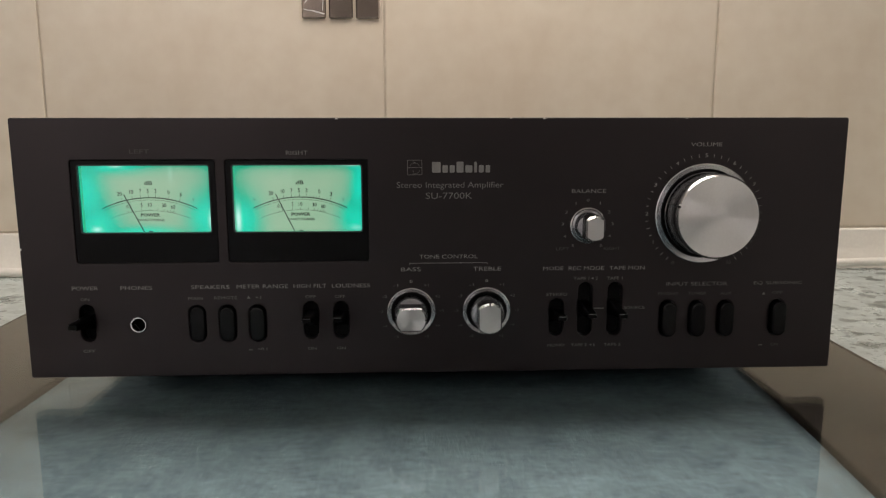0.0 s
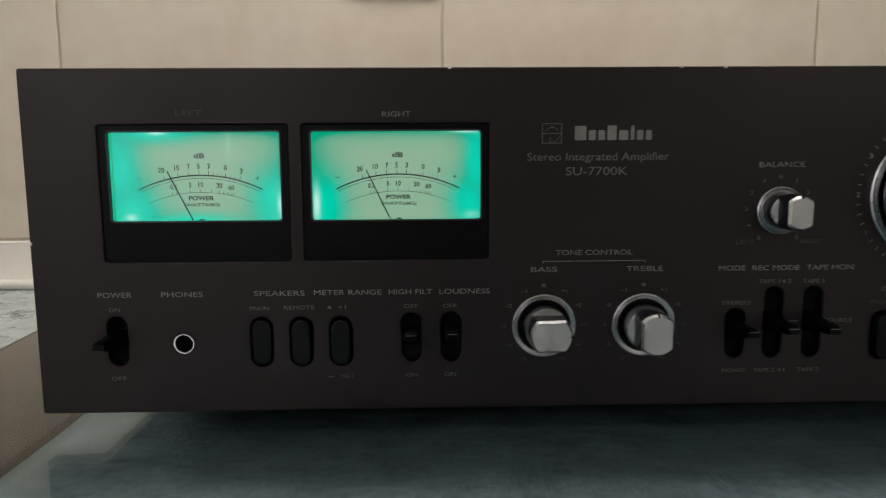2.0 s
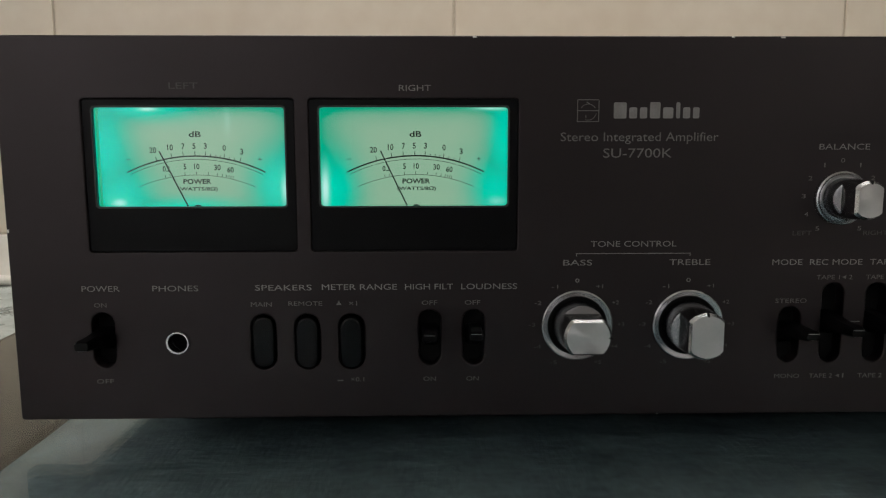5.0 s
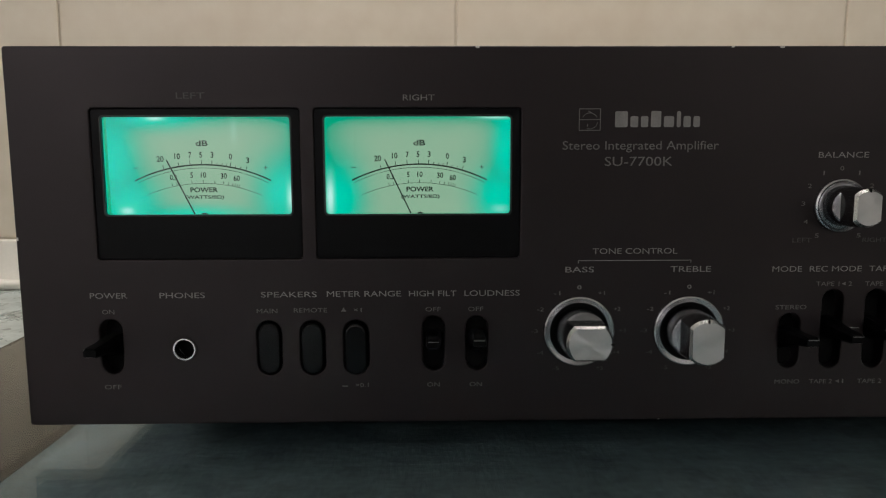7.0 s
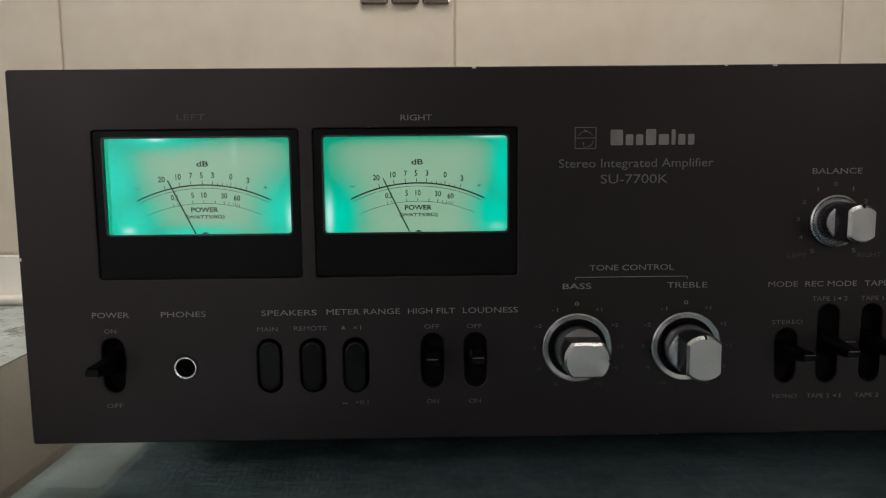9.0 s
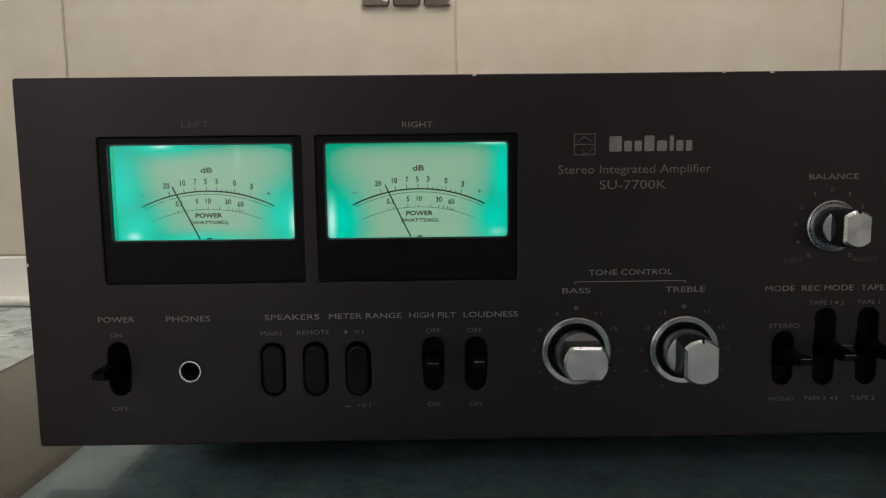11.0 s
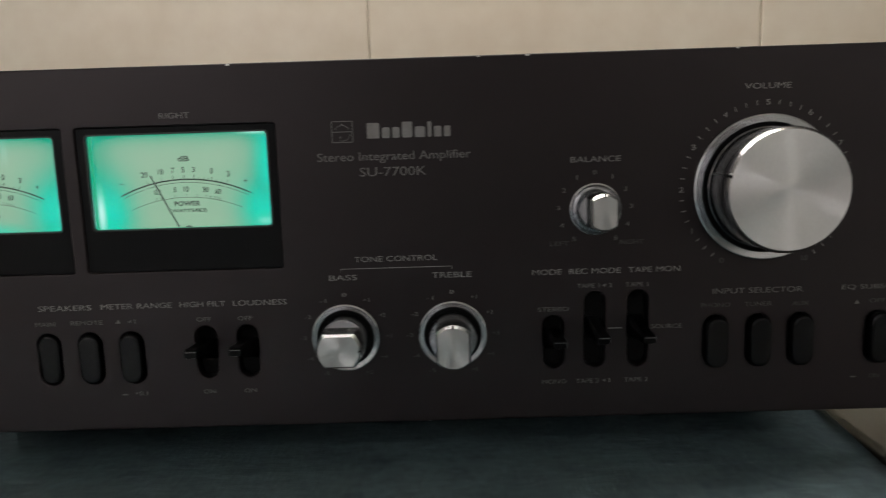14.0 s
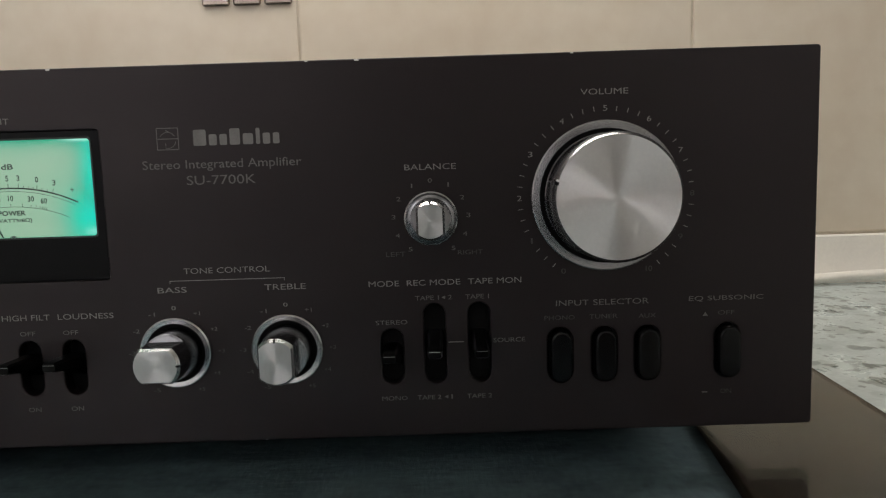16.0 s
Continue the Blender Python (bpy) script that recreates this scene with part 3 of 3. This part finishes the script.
    for text, dx, z, w, h in (("dB", 0.0, 0.1190, 0.0045, 0.0021), ("20", -0.0157, 0.1132, 0.0026, 0.0022), ("10", -0.0093, 0.1142, 0.0021, 0.0022), ("7", -0.0045, 0.1146, 0.0011, 0.0022), ("5", -0.0005, 0.1147, 0.0011, 0.0022), ("3", 0.0037, 0.1147, 0.0011, 0.0022), ("0", 0.0106, 0.1140, 0.0012, 0.0022), ("3", 0.0170, 0.1126, 0.0012, 0.0022), ("0.3", -0.0111, 0.1063, 0.0026, 0.0021), ("5", -0.0042, 0.1071, 0.0010, 0.0021), ("10", 0.0002, 0.1072, 0.0020, 0.0021), ("30", 0.0078, 0.1068, 0.0024, 0.0021), ("60", 0.0126, 0.1059, 0.0024, 0.0021), ("POWER", 0.0002, 0.1016, 0.0104, 0.0019), ("(WATTS/8\u03a9)", 0.0003, 0.0987, 0.0146, 0.0018)):
        words(text, c + dx, z, w, h, y + 0.0001, INK, m, name="dial_figure", bold=0.030 if text == "POWER" else 0.020)
    bmn = bmesh.new()
    a, b = Vector((c - 0.0033 + needle_shift, 0.0048, 0.0925)), Vector((c - 0.0130 + needle_shift, 0.0048, 0.1128))
    ring = [bar(a.x, a.z, b.x, b.z, 0.00046)]
    for yy in (0.0046, 0.0049):
        bmn.faces.new([bmn.verts.new((x, yy, z)) for x, z in ring[0]])
    bmesh.ops.bridge_loops(bmn, edges=bmn.edges[:])
    part("needle", bmn, INK, m, "thin dark meter needle")
    stop = part("needle_stop", lathe_bm([(0, -0.0004), (0.0016, -0.0004), (0.0016, 0.0004), (0, 0.0004)], 24), INK, m, "black pivot cover at the foot of the needle")
    stop.matrix_basis = pose(c + 0.0002, 0.0052, 0.0914, 90)
    pane = part("pane", box_bm(cx - win_w / 2 + 0.0002, cx + win_w / 2 - 0.0002, 0.0018, 0.0026, win_z - win_h / 2 + 0.0002, win_z + win_h / 2 - 0.0002), PANE, m, "clear meter window")
    pane.visible_shadow = False
    return m


meter(METERS[0], [(0.0334, -0.0120, (0.0014, 0.0048), 0.85, False), (0.030, -0.010, (0.011, 0.014), 0.9, True), (-0.0285, -0.0168, (0.0022, 0.0013), 0.8, False), (-0.028, -0.014, (0.014, 0.013), 1.0, True), (-0.004, -0.0185, (0.024, 0.004), 0.75, True), (-0.0165, 0.0178, (0.0030, 0.0008), 1.0, False), (-0.033, 0.002, (0.011, 0.02), 0.7, True), (-0.018, 0.0180, (0.020, 0.005), 0.6, True), (0.0125, 0.0135, (0.0013, 0.0050), 0.16, False)], 0.0)
meter(METERS[1], [(-0.0334, -0.0118, (0.0013, 0.0066), 1.1, False), (-0.0300, -0.012, (0.010, 0.015), 1.0, True), (0.0300, -0.0115, (0.010, 0.012), 0.85, True), (0.0310, -0.0165, (0.003, 0.0014), 0.35, False), (0.0285, 0.0180, (0.0060, 0.0007), 0.8, False), (0.033, 0.006, (0.006, 0.02), 0.5, True)], 0.0)


# push buttons in their slots
def push_button(x, z, proud):
    b = under_amp(link_mesh("push_button", plate_mesh("push_button", [shift(stadium(0.0082, 0.0200), 0, 0)], -proud, 0.0060, 0.0011), BUTTON, amp, "glossy black push button"))
    b.location = (x, 0, z)
    return b


for key, x in BUTTONS.items():
    push_button(x, BUTTON_Z, {"main": 0.0008, "remote": 0.0020, "range": 0.0026}.get(key, 0.0036))


# lever switches
def lever_switch(x, slot_z, slot_h, tip_z, lined=True):
    lever = bmesh.new()
    sections = ((0.0060, slot_z, 0.0030, 0.0042), (-0.0010, slot_z + (tip_z - slot_z) * 0.45, 0.0028, 0.0036), (-0.0085, slot_z + (tip_z - slot_z) * 0.80, 0.0026, 0.0023), (-0.0160, tip_z, 0.0027, 0.0018), (-0.0172, tip_z, 0.0023, 0.0014))
    rings = []
    for y, z, w, h in sections:
        rings.append([lever.verts.new((x + sx * w, y, z + sz * h)) for sx, sz in ((-1, -0.6), (-0.7, -1), (0.7, -1), (1, -0.6), (1, 0.6), (0.7, 1), (-0.7, 1), (-1, 0.6))])
    for a, b in zip(rings, rings[1:]):
        for i in range(8):
            lever.faces.new((a[i], a[(i + 1) % 8], b[(i + 1) % 8], b[i]))
    lever.faces.new(rings[-1])
    lever.faces.new(rings[0][::-1])
    s = under_amp(part("lever_switch", lever, BLACK, amp, "black lever switch with a white line", smooth=True))
    if lined:
        part("white_line", box_bm(x - 0.0020, x + 0.0020, -0.0173, -0.0168, tip_z + 0.0008, tip_z + 0.00102), WHITE_LINE, s, "thin white marker line")
    return s


lever_switch(SLOTS["power"][0], 0.0425, 0.021, 0.0446, lined=False)
for key, tip in (("filter", 0.0470), ("loudness", 0.0474), ("mode", 0.0466), ("rec", 0.0478), ("tape", 0.0476)):
    lever_switch(SLOTS[key][0], SLOTS[key][1], SLOTS[key][2], tip)

# headphone jack
socket = under_amp(part("headphone_socket", lathe_bm([(0.0036, -0.004), (0.0036, 0.0007), (0.0038, 0.0010), (0.0042, 0.0010), (0.0044, 0.0006), (0.0044, 0.0001), (0.0040, 0.0001), (0.0040, -0.004)], 48), CHROME, amp, "chrome ringed headphone socket", smooth=True))
socket.matrix_basis = pose(JACK[0], 0, JACK[1], 90)


# knobs
def knob_base(x, z, r_out, r_in, name, label, dished=False):
    k = under_amp(part(name, lathe_bm([(r_in, 0.0), (r_in, 0.0015), (r_in + 0.0002, 0.0017), (r_out - 0.0007, 0.0020), (r_out - 0.0002, 0.0016), (r_out, 0.0010), (r_out, 0.0)], 96), RING, amp, label, smooth=True))
    k.matrix_basis = pose(x, 0, z, 90)
    if dished:
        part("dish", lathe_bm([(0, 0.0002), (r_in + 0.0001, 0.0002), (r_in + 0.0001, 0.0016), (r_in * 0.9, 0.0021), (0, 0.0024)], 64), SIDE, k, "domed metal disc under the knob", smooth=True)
        return k
    part("gap", lathe_bm([(0, 0.0001), (r_in + 0.0001, 0.0001), (r_in + 0.0001, 0.0004), (0, 0.0004)], 64), PIT, k)
    return k


def flat_knob(x, z, r_ring, r_in, r, cut, depth, turn, name, label, dished=False):
    """A turned knob whose round sides are cut to two flats; the pointer lies on its rounded top."""
    k = knob_base(x, z, r_ring, r_in, name, label, dished)
    n = 96
    bm = bmesh.new()
    base = r * 1.14
    shoulder = depth * 0.43
    steps = [(0.0002, 0.0, 0.0), (0.0010, 0.0, 0.0), (0.0016, 0.10, 0.0), (shoulder, 0.45, -0.2)]
    steps += [(shoulder + 0.0011 * k / 4, 0.47 + 0.01 * k, 0.12 + 0.88 * k / 4) for k in range(5)]
    steps += [(shoulder + 0.0016, 0.54, 1.0), (depth - 0.0011, 1.0, 1.0), (depth - 0.0012, 1.0, 1.0)]
    rings = []
    for i, (h, f, g) in enumerate(steps):
        rad, c = base + (r - base) * f, base + (cut - base) * g
        if i == len(steps) - 1:
            rad, c = r - 0.0004, cut - 0.0004
        ring = []
        for j in range(n):
            a = 2 * math.pi * j / n
            ring.append(bm.verts.new((max(-c, min(c, rad * math.cos(a))), rad * math.sin(a), h)))
        rings.append(ring)
    for a, b in zip(rings, rings[1:]):
        for j in range(n):
            bm.faces.new((a[j], a[(j + 1) % n], b[(j + 1) % n], b[j]))
    bm.faces.new(rings[0][::-1])
    bm.faces.new(rings[-1])
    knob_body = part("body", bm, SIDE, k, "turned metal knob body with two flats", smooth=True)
    knob_body.matrix_basis = pose(0, 0, 0, 0, 0, turn)
    cap = bmesh.new()
    outer = []
    for j in range(n):
        a = 2 * math.pi * j / n
        c, q = cut - 0.0007, r - 0.0008
        outer.append(cap.verts.new((max(-c, min(c, q * math.cos(a))), q * math.sin(a), depth + 0.00012)))
    mid = cap.verts.new((0, 0, depth + 0.00012))
    for j in range(n):
        cap.faces.new((outer[j], outer[(j + 1) % n], mid))
    part("face", cap, SMALL_FACE, knob_body, "spun aluminium knob face")
    rim_mesh = bmesh.new()
    lo, hi = [], []
    for j in range(n):
        a = 2 * math.pi * j / n
        for q, cc, h, row in ((r + 0.00006, cut + 0.00006, depth - 0.0011, lo), (r - 0.0008, cut - 0.0007, depth + 0.00014, hi)):
            row.append(rim_mesh.verts.new((max(-cc, min(cc, q * math.cos(a))), q * math.sin(a), h)))
    for j in range(n):
        rim_mesh.faces.new((lo[j], lo[(j + 1) % n], hi[(j + 1) % n], hi[j]))
    part("chamfer", rim_mesh, CHROME, knob_body, "bright cut chamfer round the face", smooth=True)
    part("pointer_line", box_bm(-0.00028, 0.00028, r - 0.0012, r + 0.0001, 0.0075, depth + 0.0003), PIT, knob_body, "dark engraved pointer line")
    return k


flat_knob(-0.0155, 0.0475, 0.0136, 0.0111, 0.0084, 0.0063, 0.0205, -90, "bass_knob", "aluminium tone knob turned a quarter to the right")
flat_knob(0.0265, 0.0475, 0.0136, 0.0111, 0.0084, 0.0063, 0.0205, 0, "treble_knob", "aluminium tone knob pointing straight up")
flat_knob(0.0822, 0.0951, 0.0101, 0.0086, 0.0068, 0.0049, 0.0182, 0, "balance_knob", "small aluminium balance knob pointing straight up", dished=True)

VX, VZ, VR, VD = 0.1470, 0.1013, 0.0226, 0.0195
vol = knob_base(VX, VZ, 0.0278, 0.0245, "volume_knob", "large spun aluminium volume knob")
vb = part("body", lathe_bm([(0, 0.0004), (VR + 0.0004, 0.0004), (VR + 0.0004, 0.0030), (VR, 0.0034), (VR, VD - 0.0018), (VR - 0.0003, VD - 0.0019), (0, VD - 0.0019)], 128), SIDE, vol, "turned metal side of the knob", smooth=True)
vb.matrix_basis = pose(0, 0, 0, 0, 0, 74.5)
face = bmesh.new()
bmesh.ops.create_circle(face, cap_ends=True, cap_tris=True, segments=128, radius=VR - 0.0011, matrix=Matrix.Translation((0, 0, VD + 0.00015)))
part("face", face, FACE, vb, "spun aluminium face with fine turning rings")
part("chamfer", lathe_bm([(VR + 0.00005, VD - 0.0017), (VR + 0.00005, VD - 0.0015), (VR - 0.0010, VD + 0.0002)], 128, closed=False), CHROME, vb, "bright cut chamfer round the face", smooth=True)
part("pointer_line", box_bm(-0.0009, 0.0002, VR - 0.0014, VR + 0.0002, VD - 0.0030, VD + 0.0003), BLACK, vb, "dark pointer notch in the rim")
part("pointer_line", box_bm(0.0003, 0.0010, VR - 0.0036, VR - 0.0004, VD - 0.0010, VD + 0.0004), POINTER, vb, "bright pointer stroke on the face")
part("pointer_line", box_bm(-0.00025, 0.00025, VR - 0.0005, VR + 0.00015, 0.0035, VD - 0.0051), BLACK, vb)


# ---- lettering on the panel ----
def cap_label(text, x0, x1, cz, h=0.00215, material=None, bold=0.0):
    words(text, (x0 + x1) / 2, cz, x1 - x0, h, 0.0, material or PRINT, panel, bold=bold)


for text, x0, x1, cz in (("LEFT", -0.1642, -0.1538, 0.1360), ("RIGHT", -0.0818, -0.0702, 0.1352),
                         ("POWER", -0.2000, -0.1860, 0.0622), ("PHONES", -0.1740, -0.1570, 0.0622), ("SPEAKERS", -0.1360, -0.1150, 0.0623), ("METER RANGE", -0.1112, -0.0832, 0.0624), ("HIGH FILT", -0.0802, -0.0622, 0.0624), ("LOUDNESS", -0.0592, -0.0382, 0.0624),
                         ("TONE CONTROL", -0.0108, 0.0214, 0.0782), ("BASS", -0.0210, -0.0101, 0.0712), ("TREBLE", 0.0190, 0.0345, 0.0712),
                         ("BALANCE", 0.0730, 0.0920, 0.1140), ("VOLUME", 0.1380, 0.1554, 0.1392),
                         ("MODE", 0.0580, 0.0694, 0.0710), ("REC MODE", 0.0723, 0.0923, 0.0710), ("TAPE MON", 0.0952, 0.1152, 0.0710),
                         ("INPUT SELECTOR", 0.1280, 0.1630, 0.0615), ("EQ SUBSONIC", 0.1780, 0.2060, 0.0615)):
    cap_label(text, x0, x1, cz, material={"LEFT": FAINT_PRINT, "INPUT SELECTOR": DIM_PRINT, "EQ SUBSONIC": DIM_PRINT}.get(text, PRINT))
for text, x0, x1, cz in (("ON", -0.1958, -0.1912, 0.0560), ("OFF", -0.1966, -0.1902, 0.0268), ("MAIN", -0.1378, -0.1300, 0.0560), ("REMOTE", -0.1238, -0.1112, 0.0562), ("\u00d71", -0.1012, -0.0982, 0.0562), ("\u00d70.1", -0.1010, -0.0960, 0.0268),
                         ("OFF", -0.0740, -0.0682, 0.0563), ("ON", -0.0735, -0.0687, 0.0268), ("OFF", -0.0578, -0.0520, 0.0563), ("ON", -0.0572, -0.0524, 0.0268),
                         ("STEREO", 0.0600, 0.0720, 0.0562), ("MONO", 0.0613, 0.0710, 0.0268), ("TAPE 1", 0.0752, 0.0841, 0.0652), ("2", 0.0876, 0.0890, 0.0652), ("TAPE 1", 0.0941, 0.1029, 0.0652), ("TAPE 2", 0.0748, 0.0838, 0.0268), ("1", 0.0877, 0.0882, 0.0268), ("TAPE 2", 0.0936, 0.1032, 0.0268), ("SOURCE", 0.1042, 0.1162, 0.0482),
                         ("PHONO", 0.1236, 0.1350, 0.0560), ("TUNER", 0.1405, 0.1512, 0.0560), ("AUX", 0.1590, 0.1656, 0.0558), ("OFF", 0.1890, 0.1952, 0.0560), ("ON", 0.1902, 0.1944, 0.0256),
                         ("LEFT", 0.0650, 0.0723, 0.0820), ("RIGHT", 0.0918, 0.1010, 0.0820)):
    cap_label(text, x0, x1, cz, 0.0017, FAINT_PRINT if x0 > 0.12 or cz == 0.0820 else DIM_PRINT)
words("Stereo Integrated Amplifier", 0.0062, 0.1172, 0.0582, 0.0042, 0.0, MID_PRINT, panel)
words("SU-7700K", 0.0056, 0.1118, 0.0254, 0.0034, 0.0, MID_PRINT, panel)

# maker's badge: plain blocks of the letters' sizes, and a square emblem
blocks, x = [], -0.0040
for w, h in ((0.0054, 0.0058), (0.0036, 0.0040), (0.0034, 0.0040), (0.0045, 0.0059), (0.0045, 0.0040), (0.0022, 0.0058), (0.0034, 0.0040), (0.0031, 0.0040)):
    blocks.append(shift(rect(w - 0.0007, h, 0.0006), x + w / 2, 0.1243 + h / 2))
    x += w + 0.0003
for block in blocks:
    part("badge_block", flat_bm([block], -0.0001), BRIGHT_PRINT, panel, "plain silver block of the maker's badge")
ex, ez, es = -0.0130, 0.1271, 0.0039
lines = [bar(ex - es, ez + k, ex + es, ez + k, 0.0003) for k in (-es, 0.0, es)] + [bar(ex + k, ez - es, ex + k, ez + es, 0.0003) for k in (-es, es)]
lines += arc_strokes(ex, ez - 0.0006, 0.0030, -60, 60, 0.00022, 12) + [bar(ex - 0.0006, ez + 0.0031, ex + 0.0006, ez + 0.0024, 0.0003), bar(ex - 0.0008, ez - 0.0016, ex - 0.0008, ez - 0.0026, 0.0003)] + arc_strokes(ex, ez - 0.0004, 0.0030, 100, 200, 0.00022, 12)
part("emblem", flat_bm(lines, -0.0001), DIM_PRINT, panel, "square outline emblem")
part("bracket_line", flat_bm([bar(-0.0162, 0.0746, 0.0268, 0.0746, 0.00028), bar(-0.0161, 0.0747, -0.0161, 0.0736, 0.00028), bar(0.0267, 0.0747, 0.0267, 0.0736, 0.00028)], -0.0001), PRINT, panel, "thin bracket line over the tone knobs")
part("source_mark", flat_bm([bar(0.0872, 0.0480, 0.0930, 0.0480, 0.0004)], -0.0001), BRIGHT_PRINT, panel)
marks = []
for x, z in ((-0.1050, 0.0564), (0.1842, 0.0557)):
    marks.append([(x - 0.0010, z - 0.0008), (x + 0.0010, z - 0.0008), (x, z + 0.0008)])
for x, z in ((0.0858, 0.0652), (0.0858, 0.0268)):
    marks.append([(x - 0.0008, z), (x + 0.0007, z - 0.0007), (x + 0.0007, z + 0.0007)])
for x, z in ((-0.1050, 0.0264), (0.1842, 0.0254)):
    marks.append(bar(x - 0.0011, z, x + 0.0011, z, 0.0005))
for mark in marks:
    part("switch_mark", flat_bm([mark], -0.0001), DIM_PRINT, panel)

# figures and ticks round the knobs
for i in range(11):
    a = radians((i - 5) * 30)
    words(str(i), VX + 0.0319 * math.sin(a), VZ + 0.0319 * math.cos(a), 0.0024 if i == 10 else 0.0007 if i == 1 else 0.0017, 0.0020, 0.0, PRINT if 1 < i < 8 else FAINT_PRINT, panel, name="dial_figure")
ticks = []
for i in range(41):
    if i % 4:
        a = radians(-150 + i * 7.5)
        s, k = math.sin(a), math.cos(a)
        ticks.append(bar(VX + 0.0310 * s, VZ + 0.0310 * k, VX + 0.0328 * s, VZ + 0.0328 * k, 0.0003))
part("volume_ticks", flat_bm(ticks, -0.0001), PRINT, panel)
for kx in (-0.0155, 0.0265):
    for i in range(-5, 6):
        a = radians(i * 30)
        words(f"{i:+d}" if i else "0", kx + 0.0169 * math.sin(a), 0.0475 + 0.0169 * math.cos(a), 0.0025 if i else 0.0016, 0.0015, 0.0, PRINT if i == 0 else DIM_PRINT if abs(i) < 3 else FAINT_PRINT, panel, name="dial_figure")
for i in range(-5, 6):
    a = radians(i * 29)
    words(str(abs(i)), 0.0822 + 0.0139 * math.sin(a), 0.0951 + 0.0139 * math.cos(a), 0.0005 if abs(i) == 1 else 0.0015, 0.0016, 0.0, DIM_PRINT, panel, name="dial_figure")

# ---- wall tiles and mosaics ----
TW, TH, GAP = 0.3815, 0.485, 0.0021
tile_bm = box_bm(-TW / 2 + GAP / 2, TW / 2 - GAP / 2, 0, 0.0070, -TH / 2 + GAP / 2, TH / 2 - GAP / 2, 0.0011, 2)
tile_me = bpy.data.meshes.new("tile")
bmesh.ops.recalc_face_normals(tile_bm, faces=tile_bm.faces)
tile_bm.to_mesh(tile_me)
tile_bm.free()
for row in range(3):
    for col in range(-5, 6):
        t = link_mesh("tile", tile_me, TILE, wall)
        t.location = (-0.0465 + (col + 0.5) * TW, WALL, 0.038 + TH * (row + 0.5))
for i, x in enumerate((-0.1245, -0.0945, -0.0645)):
    mosaic = part("mosaic_tile", box_bm(x - 0.0134, x + 0.0134, WALL - 0.0034, WALL - 0.0001, 0.2765, 0.3033, 0.0017, 1), MOSAIC, wall, "small bronze glass mosaic tile with a crinkled silver streak" if i == 0 else "small bronze glass mosaic tile")
    if i == 0:
        rng = random.Random(4)
        upper = [(x - 0.0115 + 0.0235 * k / 14, 0.2868 - 0.0042 * k / 14 + rng.uniform(-0.0004, 0.0006)) for k in range(15)]
        lower = [(px, pz - 0.0003 - 0.0016 * (k / 14) ** 0.8 * rng.uniform(0.6, 1.2)) for k, (px, pz) in enumerate(upper)]
        streaks = [[upper[k], upper[k + 1], lower[k + 1], lower[k]] for k in range(14)] + [bar(x - 0.0100, 0.2925, x - 0.0050, 0.2990, 0.0007), bar(x + 0.0098, 0.2850, x + 0.0106, 0.2960, 0.0007)]
        part("silver_streak", flat_bm(streaks, WALL - 0.0036), FOIL, mosaic, "crinkled silver foil streak")
